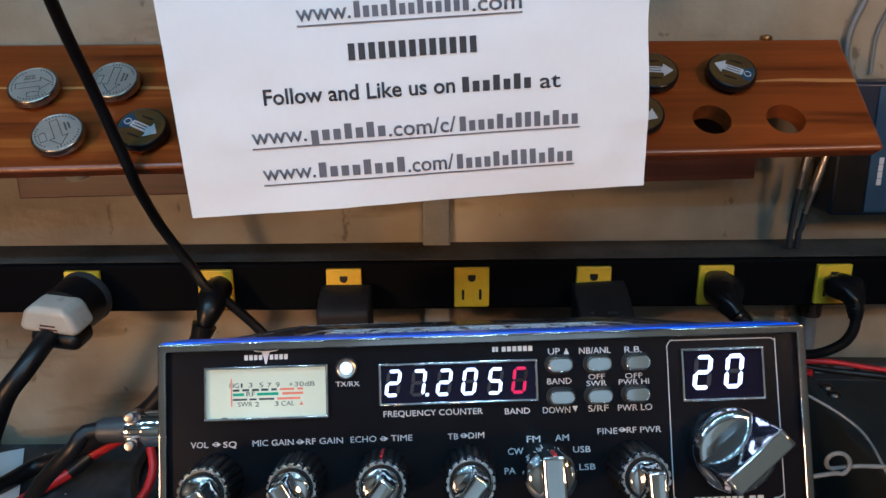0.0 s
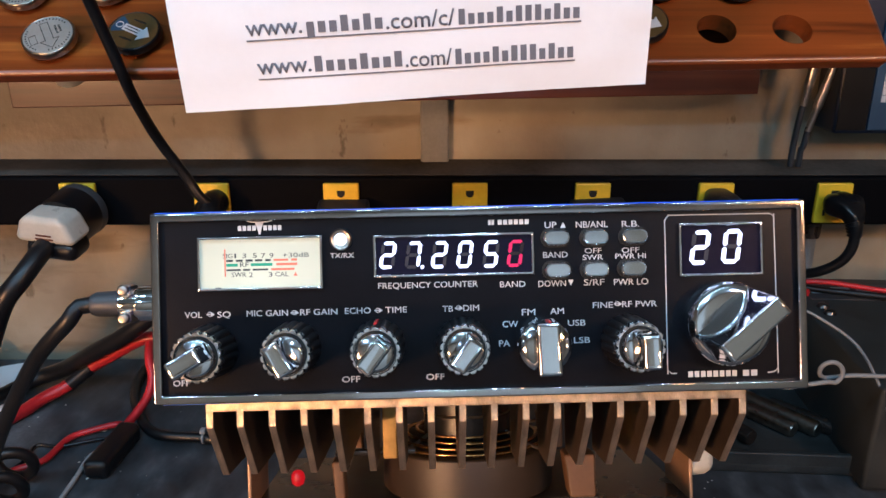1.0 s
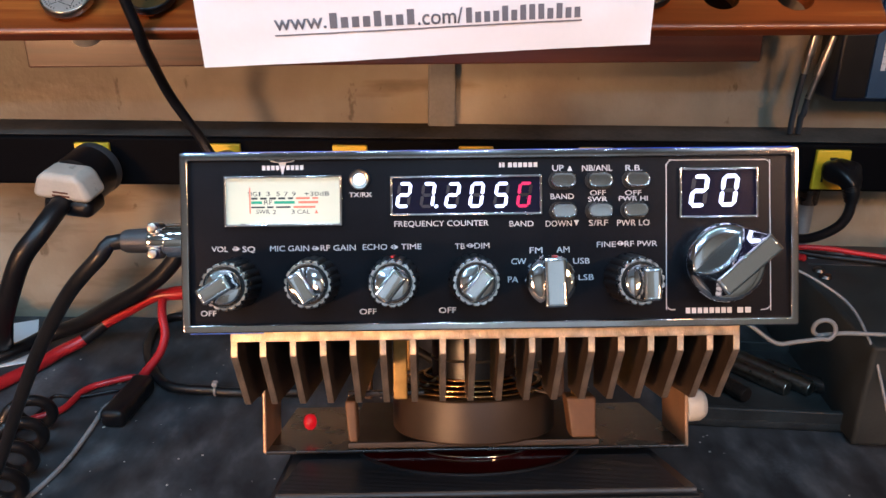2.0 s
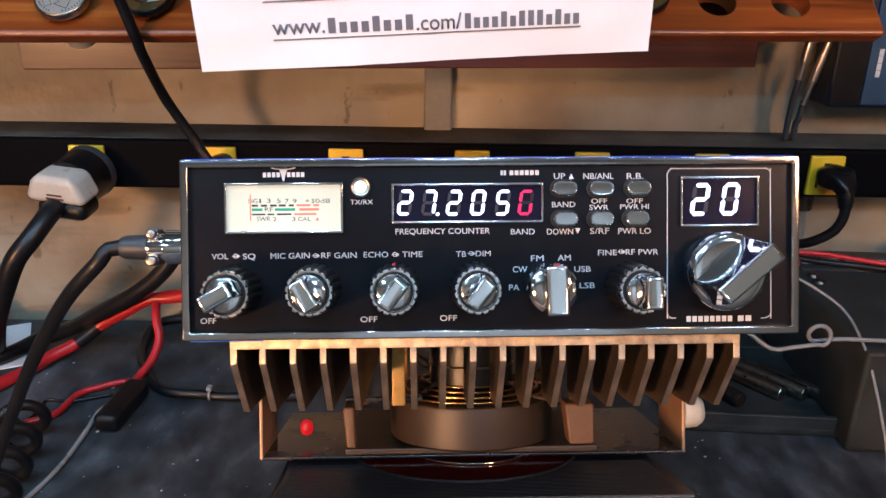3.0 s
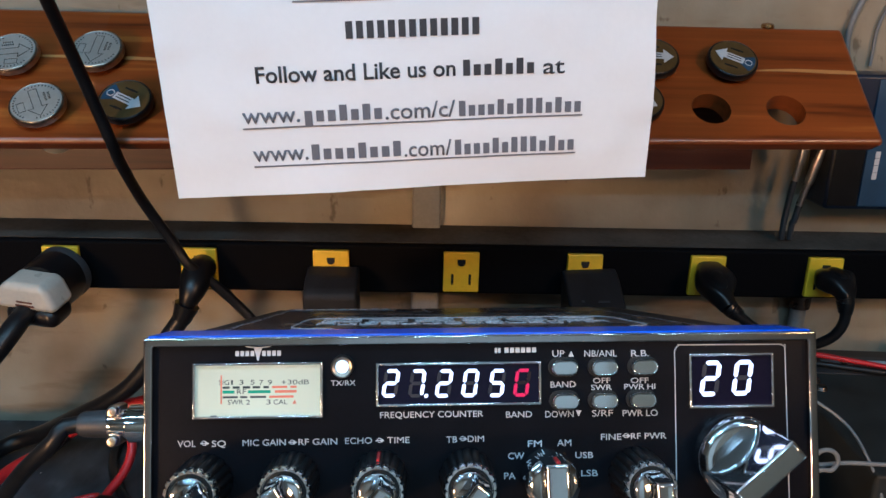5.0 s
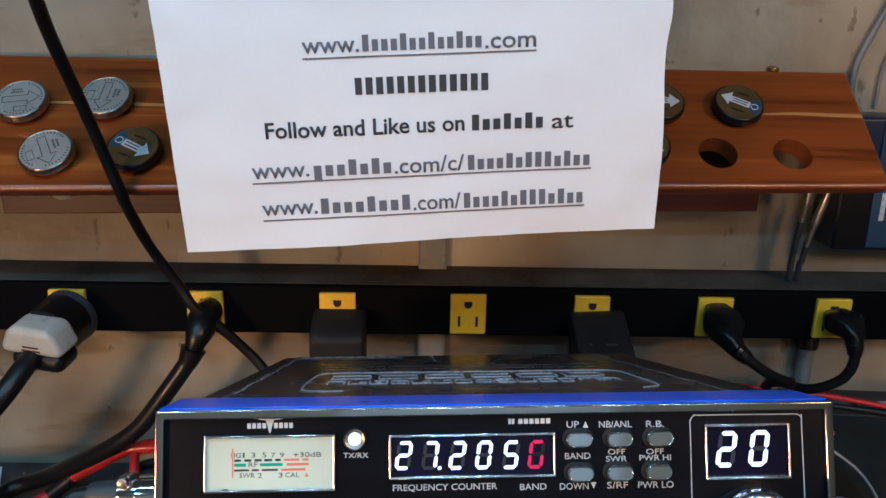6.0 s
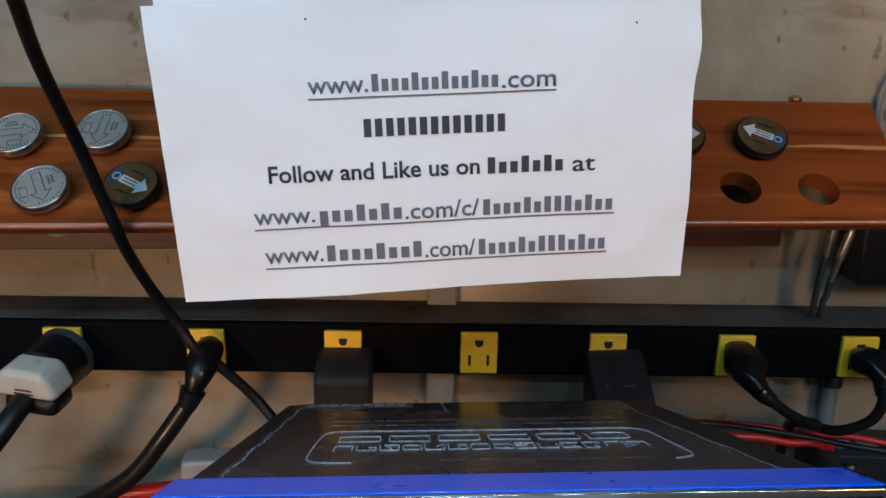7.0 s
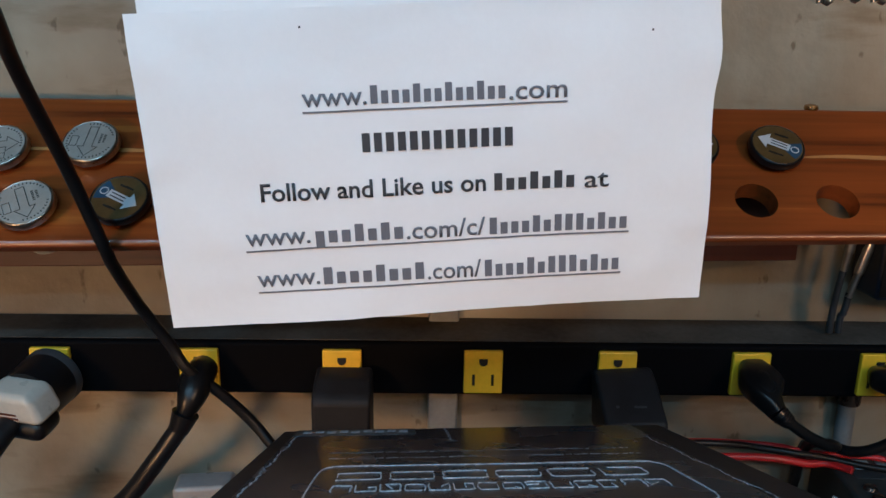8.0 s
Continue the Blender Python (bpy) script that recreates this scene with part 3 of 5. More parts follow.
def small_plug(x, body, width, thick, relief, pts, label):
    """A flat moulded plug: a tapering body with a raised grip, ribbed relief and cord; points are in the room."""
    base = Vector((x, 0.669, 0.146))
    ob = thing("moulded_plug", Matrix.Translation(base), label, "plug", "moulded plugs")
    line = curve_points([Vector(q) - base for q in body], 0.002)
    bm = bmesh.new()
    rings, n = [], len(line) - 1
    for i, q in enumerate(line):
        d = (line[min(i + 1, n)] - line[max(i - 1, 0)]).normalized()
        side = d.cross(Vector((0, 0.35, 1))).normalized()
        up = side.cross(d).normalized()
        s = i / n
        w = width * (0.74 + 0.42 * math.sin(min(1.0, 1.35 * s) * 2.5)) * (1.0 - 0.50 * max(0.0, s - 0.45) / 0.55)
        h = thick * (0.85 + 0.25 * math.sin(2.6 * s)) * (1.0 - 0.30 * max(0.0, s - 0.5) / 0.5)
        ring = []
        for k in range(20):
            a = 2 * math.pi * k / 20
            ca, sa = math.cos(a), math.sin(a)
            ring.append(bm.verts.new(q + side * w / 2 * math.copysign(abs(ca) ** 0.6, ca) + up * h / 2 * math.copysign(abs(sa) ** 0.6, sa)))
        rings.append(ring)
    for a, b in zip(rings, rings[1:]):
        for k in range(20):
            bm.faces.new((a[k], a[(k + 1) % 20], b[(k + 1) % 20], b[k]))
    bm.faces.new(rings[0][::-1])
    bm.faces.new(rings[-1])
    part("plug_body", bm, M_PLUG, ob)
    c = line[int(n * 0.55)]
    d = (line[int(n * 0.7)] - line[int(n * 0.4)]).normalized()
    side = d.cross(Vector((0, 0.35, 1))).normalized()
    up = side.cross(d).normalized()
    bm = bmesh.new()
    m = Matrix((side, d, up)).transposed().to_4x4()
    lathe(bm, [(1.0, -0.8), (1.0, 0.0), (0.8, 0.8), (0.4, 1.1)], 24, Matrix.Translation(c + up * thick * 0.46) @ m @ Matrix.Diagonal((width * 0.26, width * 0.42, 0.0012, 1)))
    part("grip", bm, M_PLUG, ob)
    bm = bmesh.new()
    tube(bm, [Vector(q) - base for q in relief], 0.005, 16, radius=lambda s: 0.0058 - 0.0014 * s)
    q0, q1 = Vector(relief[0]) - base, Vector(relief[-1]) - base
    m = (q1 - q0).to_track_quat("Z", "Y").to_matrix().to_4x4()
    for k in range(4):
        torus(bm, 0.0052 - 0.0004 * k, 0.0009, (0, 0, 0), Matrix.Translation(q0.lerp(q1, 0.3 + 0.2 * k)) @ m, 20, 6)
    part("strain_relief", bm, M_PLUG, ob)
    bm = bmesh.new()
    tube(bm, [Vector(q) - base for q in pts], 0.0036, 12)
    part("cord", bm, M_RUBBER, ob)


small_plug(SOCKET_X[5], [(0.1855, 0.670, 0.1500), (0.1850, 0.655, 0.1468), (0.1842, 0.642, 0.1420), (0.1885, 0.633, 0.1352)], 0.0235, 0.0150, [(0.1880, 0.633, 0.1358), (0.1915, 0.631, 0.1330), (0.1950, 0.630, 0.1305)],
           [(0.1940, 0.630, 0.1312), (0.2030, 0.630, 0.1245), (0.2122, 0.632, 0.1185), (0.2240, 0.636, 0.1120), (0.2340, 0.644, 0.1070), (0.2380, 0.664, 0.098), (0.2390, 0.690, 0.080), (0.238, 0.704, 0.004)], "black moulded plug with a thin cord in a yellow socket")
small_plug(SOCKET_X[6], [(0.2715, 0.670, 0.1455), (0.2715, 0.656, 0.1468), (0.2722, 0.647, 0.1440), (0.2730, 0.643, 0.1385)], 0.0235, 0.0150, [(0.2727, 0.644, 0.1400), (0.2735, 0.642, 0.1345), (0.2738, 0.642, 0.1290)],
           [(0.2737, 0.642, 0.1310), (0.2740, 0.642, 0.1226), (0.2709, 0.644, 0.1117), (0.2624, 0.650, 0.1017), (0.2532, 0.660, 0.0945), (0.2440, 0.684, 0.0880), (0.2420, 0.700, 0.070), (0.242, 0.706, 0.004)], "black moulded plug with a thin curving cord in a yellow socket")

# long black cable hanging in front of the rack, down behind the radio
cord("hanging_cable", [(-0.1744, 0.4400, 0.4158), (-0.1842, 0.4750, 0.3889), (-0.1940, 0.5100, 0.3620), (-0.2038, 0.5450, 0.3351), (-0.2053, 0.5830, 0.2898), (-0.1988, 0.6020, 0.2448), (-0.1985, 0.6120, 0.2304), (-0.1962, 0.6380, 0.1993), (-0.1830, 0.6470, 0.1710), (-0.1743, 0.6470, 0.1557), (-0.1590, 0.6530, 0.1390), (-0.1360, 0.6570, 0.1120), (-0.1000, 0.6450, 0.0700), (-0.0600, 0.6400, 0.0300), (-0.0200, 0.6300, 0.0060)], 0.0034, M_RUBBER, "black rubber cable hanging past the wooden rack", segs=16)

# ---- wooden rack with round plug-in elements ----
# board coordinates: x along the rack, y up the slope, z out of the board
RACK = pose(0, 0.612, 0.2490, 40.5, 0, 0)
RX0, RX1, RLEN, RTH = -0.42, 0.262, 0.103, 0.0125
rack = thing("element_rack", RACK, "varnished reddish cedar rack with round holes on the wall", "rack")


def board_with_holes(holes):
    bm = bmesh.new()
    box(bm, ((RX0 + RX1) / 2, RLEN / 2, -RTH / 2), (RX1 - RX0, RLEN, RTH), 0.0028, 4)
    for v in bm.verts:
        if v.co.y < 0.010 and v.co.z < -RTH * 0.5:
            v.co.y += 0.0030
        if v.co.y < RLEN / 2:
            v.co.y += (v.co.x - 0.16) * 0.024 + 0.002
    bmesh.ops.subdivide_edges(bm, edges=[e for e in bm.edges if abs(e.verts[0].co.x - e.verts[1].co.x) > 0.2], cuts=6)
    ob = finish("top_board", bm, M_WOOD, rack)
    for hx, hy in holes:
        cb = bmesh.new()
        lathe(cb, [(0.0122, -0.05), (0.0122, 0.02)], 40, pose(hx, hy, 0))
        cut = finish("cutter", cb, M_WOOD, rack)
        mod = ob.modifiers.new("hole", "BOOLEAN")
        mod.operation, mod.object, mod.solver = "DIFFERENCE", cut, "EXACT"
    dg = bpy.context.evaluated_depsgraph_get()
    me = bpy.data.meshes.new_from_object(ob.evaluated_get(dg))
    ob.modifiers.clear()
    ob.data = me
    me.shade_flat()
    for face in me.polygons:
        face.use_smooth = max(abs(c) for c in face.normal) < 0.995 and face.area > 1e-7 and abs(face.normal.x) < 0.05
    for o in [o for o in rack.children if o.name.startswith("cutter")]:
        bpy.data.objects.remove(o)
    return ob


HOLE_Y1 = 0.0288
board_with_holes([(0.1595, HOLE_Y1), (0.2065, HOLE_Y1)])
for sx0, sx1, sy, w in ((0.193, 0.2605, 0.062, 0.0032), (-0.40, -0.118, 0.0600, 0.0030), (0.135, 0.142, 0.0595, 0.0016)):
    bm = bmesh.new()
    n = 24
    lo = [bm.verts.new((sx0 + (sx1 - sx0) * k / n, sy + 0.0012 * math.sin(5.0 * k / n) - w / 2 * (0.25 + 0.75 * math.sin(math.pi * min(1, 0.15 + k / n))), 0.0002)) for k in range(n + 1)]
    hi = [bm.verts.new((v.co.x, v.co.y + w * (0.3 + 0.7 * abs(math.sin(1.2 + 3.0 * v.co.x * 9))), 0.0002)) for v in lo]
    for k in range(n):
        bm.faces.new((lo[k], lo[k + 1], hi[k + 1], hi[k]))
    part("pale_streak", bm, M_SAP, rack, "pale sapwood streak")
bm = bmesh.new()
rail = RACK.inverted()
box(bm, (0, 0, 0), (0.511, 0.012, 0.056), 0.001, 2, pose(0, 0, 0, 0, -1.1, 0))
bmesh.ops.translate(bm, vec=(-0.0497, 0.6780, 0.2448), verts=bm.verts)
bmesh.ops.transform(bm, matrix=rail, verts=bm.verts)
part("lower_board", bm, M_WOODDARK, rack, "dark lower rail of the rack")
bm = bmesh.new()
box(bm, (0.12, 0.094, -0.018), (0.02, 0.02, 0.020), 0.001)
part("wall_block", bm, M_WOODDARK, rack)
bm = bmesh.new()
lathe(bm, [(0.0040, 0.0), (0.0044, 0.001), (0.0040, 0.0028), (0.0018, 0.0036)], 20, pose(0.212, 0.1035, -0.002, -35, 0, 0))
part("screw", bm, M_BRASS, rack, "brass screw head")


def element(x, y, turn, dark, lift=0.0092, tip=0.0):
    """A round plug-in wattmeter element: rim, printed face with an arrow."""
    m = RACK @ pose(x, y, 0, tip, 0, turn)
    label = "black round wattmeter element with a gold label, plugged in the rack" if dark else "silver round wattmeter element with an arrow, plugged in the rack"
    ob = thing("wattmeter_element", m, label, "wattmeter element", "wattmeter elements")
    bm = bmesh.new()
    lathe(bm, [(0.0108, -0.014), (0.0108, lift - 0.0052), (0.0154, lift - 0.0052), (0.0160, lift - 0.0046), (0.0160, lift - 0.0014), (0.0156, lift - 0.0003), (0.0150, lift), (0.0146, lift - 0.0004)], 56)
    part("body", bm, M_PLUG if dark else M_RIM, ob)
    z = lift - 0.0003
    bm = bmesh.new()
    lathe(bm, [(0.0145, z), (0.0145, z + 0.0003)], 56)
    face = part("face_label", bm, M_GOLDLAB if dark else M_SILVERLAB, ob)
    z += 0.0003
    ar = [(-0.0026, 0.0105), (-0.0026, -0.0045), (-0.0060, -0.0045), (0, -0.0120), (0.0060, -0.0045), (0.0026, -0.0045), (0.0026, 0.0105)]
    if dark:
        bm = bmesh.new()
        sec = [(0, 0)] + [(0.0137 * math.cos(a), 0.0137 * math.sin(a)) for a in [radians(60 + 7.5 * k) for k in range(9)]]
        prism(bm, sec, 0.0002, pose(0, 0, z))
        part("blue_sector", bm, M_BLUELAB, face)
        bm = bmesh.new()
        torus(bm, 0.0022, 0.0003, (0, 0.0098, z + 0.0003), segs=20, ring=6)
        part("round_mark", bm, M_WHITE, face)
        bm = bmesh.new()
        prism(bm, [(px * 0.98, py * 0.84 - 0.0020) for px, py in ar], 0.0003, pose(0, 0, z + 0.0001))
        part("arrow", bm, M_WHITE, face)
        for bx in (-0.0008, 0.0008):
            bm = bmesh.new()
            box(bm, (bx * 1.3, 0.0005, z + 0.00045), (0.0007, 0.0095, 0.0001))
            part("print_bar", bm, M_RUBBERGREY, face)
        for bx, by, bw in ((0.0075, 0.002, 0.006), (0.0078, -0.001, 0.005), (-0.0078, 0.0015, 0.005), (-0.0074, -0.0012, 0.006)):
            bm = bmesh.new()
            box(bm, (bx, by, z + 0.0001), (0.0011, bw, 0.0002))
            part("print_bar", bm, M_SLOT, face)
    else:
        bm = bmesh.new()
        n = len(ar)
        inner = [(-0.0022, 0.0101), (-0.0022, -0.0049), (-0.0051, -0.0049), (0, -0.0113), (0.0051, -0.0049), (0.0022, -0.0049), (0.0022, 0.0101)]
        a = [bm.verts.new((px, py, z + 0.0002)) for px, py in ar]
        b = [bm.verts.new((px, py, z + 0.0002)) for px, py in inner]
        for k in range(n):
            bm.faces.new((a[k], a[(k + 1) % n], b[(k + 1) % n], b[k]))
        part("arrow_outline", bm, M_SLOT, face)
        bm = bmesh.new()
        rect_ring(bm, 0.0042, 0.0075, 0.00025, 0.0002, pose(-0.0088, -0.001, z + 0.0003, -90, 0, 0), 0.00005)
        part("label_box", bm, M_SLOT, face)
        for bx, by, bw in [(0.0056 + 0.0022 * r, 0.0052 - 0.00125 * k - 0.0006 * r, 0.0009) for r in range(2) for k in range(6 - r)]:
            bm = bmesh.new()
            box(bm, (bx, by, z + 0.0001), (0.0013, bw * 0.6, 0.0002))
            part("print_bar", bm, M_SLOT, face)
        for k in range(38):
            if k % 13 in (10, 11, 12):
                continue
            a = radians(25 + 9 * k)
            bm = bmesh.new()
            box(bm, (0, 0, 0), (0.0006, 0.0010, 0.0002), 0, 1, pose(0.0128 * math.cos(a), 0.0128 * math.sin(a), z + 0.0001, 0, 0, math.degrees(a) + 90))
            part("rim_print", bm, M_SLOT, face)
    return ob


stub_of = element(-0.2458, 0.0142, 28, False)
bm = bmesh.new()
lathe(bm, [(0.0100, -0.0135), (0.0104, -0.0145), (0.0104, -0.0260), (0.0090, -0.0275)], 32)
part("contact_stub", bm, M_NYLON, stub_of, "pale round stub under the board")
element(-0.1956, 0.0179, 62, True)
element(-0.2719, 0.0546, 100, False)
element(-0.2213, 0.0590, -4, False)
element(0.1265, 0.0640, 85, True)
element(0.1771, 0.0637, -118, True)
element(0.1115, 0.0275, 60, True)

# ---- paper sign hanging in front of the rack ----
PAPER = Matrix(((0.99753, -0.05308, 0.04602, -0.1295), (0.04215, -0.07180, -0.99653, 0.495), (0.05620, 0.99601, -0.06938, 0.240), (0, 0, 0, 1)))


def paper_z(s, t, bulge):
    """Height of the paper's soft waves and creases, s across and t up from 0 to 1."""
    wave = bulge * (0.9 * math.sin(2.2 * s + 1.1) * t * t + 0.5 * math.sin(5.1 * s + 3.0 * t)) * (0.3 + 0.7 * t)
    crease = 0.60 * bulge * noise.noise(Vector((s * 5.0, t * 4.0, 3.7))) + 0.36 * bulge * noise.noise(Vector((s * 17.0, t * 12.0, 1.2))) + 0.9 * bulge * noise.noise(Vector((s * 9.0, t * 5.0, 8.1))) * (max(0.0, 0.14 - s) + max(0.0, s - 0.84)) / 0.14
    curl = 0.9 * bulge * max(0.0, 0.12 - t) / 0.12 * math.sin(6.5 * s)
    return wave + crease + curl


def lay_on_sign(ob, lift=0.0004):
    for v in ob.data.vertices:
        v.co.z += lift + paper_z(v.co.x / SIGN_W, v.co.y / SIGN_H, SIGN_BULGE)


SIGN_W, SIGN_H, SIGN_BULGE = 0.2142, 0.1205, 0.0016


def sheet(name, m, w, h, material, label, bulge, y0=0.0):
    """A thin sheet of paper with soft waves."""
    ob = thing(name, m, label, "paper")
    bm = bmesh.new()
    nx, ny = 64, 40
    grid = []
    for j in range(ny + 1):
        row = []
        for i in range(nx + 1):
            s, t = i / nx, j / ny
            wave = paper_z(s, t, bulge)
            edge = max(0, (s - 0.8) / 0.2) * (0.0012 * math.sin(5.5 * t) + 0.0028 * math.exp(-((t - 0.83) / 0.13) ** 2))
            row.append(bm.verts.new((s * w + edge, y0 + t * h, wave)))
        grid.append(row)
    for j in range(ny):
        for i in range(nx):
            bm.faces.new((grid[j][i], grid[j][i + 1], grid[j + 1][i + 1], grid[j + 1][i]))
    r = bmesh.ops.extrude_face_region(bm, geom=bm.faces[:])
    bmesh.ops.translate(bm, vec=(0, 0, -0.0002), verts=[g for g in r["geom"] if isinstance(g, bmesh.types.BMVert)])
    part("sheet", bm, material, ob)
    return ob


sign = sheet("paper_sign", PAPER, SIGN_W, SIGN_H, M_PAPER, "white printed paper sign hanging over the radio", SIGN_BULGE)


def sign_bar(name, s0, s1, h0, h1, material):
    bm = bmesh.new()
    n = max(1, int((s1 - s0) / 4))
    for k in range(n):
        a, b = s0 + (s1 - s0) * k / n, s0 + (s1 - s0) * (k + 1) / n
        q = [bm.verts.new((x / 1000, y / 1000, 0)) for x, y in ((a, h0), (b, h0), (b, h1), (a, h1))]
        bm.faces.new(q)
    bmesh.ops.remove_doubles(bm, verts=bm.verts, dist=1e-6)
    lay_on_sign(part(name, bm, material, sign, smooth=False))


def sign_words(words, s0, s1, h, cap, material, bold):
    lay_on_sign(lettering("lettering", words, material, sign, pose(s0 / 1000, h / 1000, 0), (s1 - s0) / 1000, cap / 1000, bold, "LEFT", 0.00004))


def sign_slots(s0, s1, h0, h1, shape, material):
    """Plain bars, one for each unlettered piece: t tall, x low, g low with a tail."""
    w = (s1 - s0) / len(shape)
    for k, c in enumerate(shape):
        top = h1 if c == "t" else h0 + (h1 - h0) * 0.70
        foot = h0 - (h1 - h0) * 0.28 if c == "g" else h0
        sign_bar("word_bar", s0 + (k + 0.17) * w, s0 + (k + 0.83) * w, foot, top, material)


sign_words("www.", 59.2, 82.8, 85.4, 7.0, M_INKGREY, 0.009)
sign_slots(83.6, 135.0, 85.4, 92.2, "txxxtxxtxxtxx", M_INKGREY)
sign_words(".com", 135.8, 157.6, 84.9, 7.0, M_INKGREY, 0.009)
sign_bar("underline", 59.0, 157.8, 82.9, 83.6, M_INKGREY)
sign_slots(79.3, 137.8, 67.4, 74.6, "ttttttttttttt", M_INK)
sign_words("Follow and Like us on", 40.4, 126.5, 50.2, 6.9, M_INK, 0.016)
sign_slots(129.0, 161.8, 49.9, 56.8, "txxtxtx", M_INK)
sign_words("at", 165.0, 174.6, 49.5, 6.9, M_INK, 0.008)
sign_words("www.", 32.8, 57.6, 32.9, 7.2, M_INKGREY, 0.009)
sign_slots(58.8, 94.4, 32.6, 39.6, "gxxtxtx", M_INKGREY)
sign_words(".com/c/", 95.0, 126.0, 32.3, 7.2, M_INKGREY, 0.009)
sign_slots(127.0, 183.0, 32.1, 39.0, "txxxtxtttxtxx", M_INKGREY)
sign_bar("underline", 32.6, 183.2, 30.3, 31.0, M_INKGREY)
sign_words("www.", 35.5, 59.8, 15.7, 7.2, M_INKGREY, 0.009)
sign_slots(60.5, 102.0, 15.3, 22.3, "txxxtxxt", M_INKGREY)
sign_words(".com/", 102.6, 124.0, 14.9, 7.2, M_INKGREY, 0.009)
sign_slots(124.8, 180.5, 14.6, 21.6, "txxxtxtttxtxx", M_INKGREY)
sign_bar("underline", 35.4, 180.7, 12.9, 13.6, M_INKGREY)

for ds, dh in ((60.7, 113.8), (189.1, 108.0)):
    sign_bar("pin_mark", ds - 0.4, ds + 0.4, dh - 0.4, dh + 0.4, M_INK)
back = sheet("backing_sheet", PAPER @ pose(0.0035, 0, -0.0040), 0.208, 0.24, M_PAPER, "second sheet of white paper behind the sign, fixed to the shelf", 0.0004, 0.03)
bm = bmesh.new()
box(bm, (0.108, 0.272, -0.0030), (0.19, 0.020, 0.003), 0.0008)
part("tape", bm, M_CLEAR, back)
strut = thing("sign_holder", pose(0, 0, 0), "thin wire clips that hang the sign from the shelf edge", "holder")
for sx in (-0.10, 0.05):
    bm = bmesh.new()
    tube(bm, [(sx, 0.4740, 0.470), (sx, 0.4725, 0.505), (sx, 0.485, 0.528), (sx, 0.560, 0.5335), (sx, 0.610, 0.5302)], 0.0012, 8)
    part("wire", bm, M_NICKEL, strut)


# ---- the radio ----
# own coordinates: x right, y back into the case, z up its front; the front is tilted up
RADIO = pose(0.0004, 0.3385, 0.182, -19.8, -1.0, 1.0)
radio = thing("radio_transceiver", RADIO, "black two-way radio with chrome bezel, lit white displays and chrome knobs", "radio")
RW, RH, DEPTH = 0.1976, 0.0573, 0.224
FILM_Y = 0.0245
bm = bmesh.new()
box(bm, (0, (0.012 + DEPTH) / 2, 0.0285), (0.1955, DEPTH - 0.012, 0.054), 0.0012)
case = part("case", bm, M_CASE, radio, "black sheet metal case")
bm = bmesh.new()
rect_ring(bm, RW, RH, 0.0026, 0.0125, pose(0, 0, RH / 2), 0.0005)
part("bezel", bm, M_BEZEL, radio, "chrome bezel")
bm = bmesh.new()
box(bm, (0, 0.0065, RH / 2), (RW - 0.0046, 0.0090, RH - 0.0046), 0.0003, 1)
part("front_panel", bm, M_PANEL, radio, "satin black front panel")
PY = 0.0020  # the panel's surface
bm = bmesh.new()
box(bm, (0, 0.0142, RH + 0.0001), (RW - 0.0006, FILM_Y - 0.0022, 0.0006), 0.0003, 2)
part("top_film", bm, M_FILM, radio, "bright blue protective film")
bm = bmesh.new()
prism(bm, [(-0.0975, 0.0045), (-0.0740, 0.0045), (-0.0790, 0.0085), (-0.0975, 0.0125)], 0.0007, pose(0, 0, -0.0009))
part("bottom_film", bm, M_FILM, radio, "loose corner of blue protective film")
for sx in (-1, 1):
    bm = bmesh.new()
    box(bm, (sx * (RW / 2 + 0.0002), 0.0085, RH / 2 - 0.0005), (0.0006, 0.0120, RH - 0.004), 0.0003, 2)
    part("side_film", bm, M_FILM, radio, "bright blue protective film")


def on_panel(u, v, lift=0.0001):
    """Pose on the front panel, in millimetres, with z facing out of it."""
    return pose(u / 1000, PY - lift, v / 1000, 90, 0, 0)


def words(text, u, v, width, cap=1.9, bold=0.0):
    lettering("lettering", text, M_WHITE, radio, on_panel(u, v - cap / 2), width / 1000, cap / 1000, bold)


def plate(name, u0, u1, v0, v1, material, lift, thick, parent=None, bevel=0.0, label=""):
    bm = bmesh.new()
    box(bm, ((u0 + u1) / 2000, PY - lift - thick / 2, (v0 + v1) / 2000), ((u1 - u0) / 1000, thick, (v1 - v0) / 1000), bevel)
    return part(name, bm, material, parent or radio, label)


def window(u0, u1, v0, v1, name):
    """A chrome frame set on the panel round a dark window."""
    bm = bmesh.new()
    rect_ring(bm, (u1 - u0) / 1000, (v1 - v0) / 1000, 0.0008, 0.0016, pose((u0 + u1) / 2000, PY - 0.0014, (v0 + v1) / 2000), 0.0003)
    fr = part(name, bm, M_CHROME, radio, "thin chrome frame")
    return fr


# lit meter
mf = window(-85.1, -47.6, 33.7, 49.9, "meter_frame")
plate("meter_face", -84.5, -48.2, 34.3, 49.3, M_METER, 0.0, 0.0003, mf, label="lit pale green meter face")


def meter_bar(u0, u1, v, h, material):
    plate("scale_bar", u0, u1, v - h / 2, v + h / 2, material, 0.0003, 0.0001, mf)


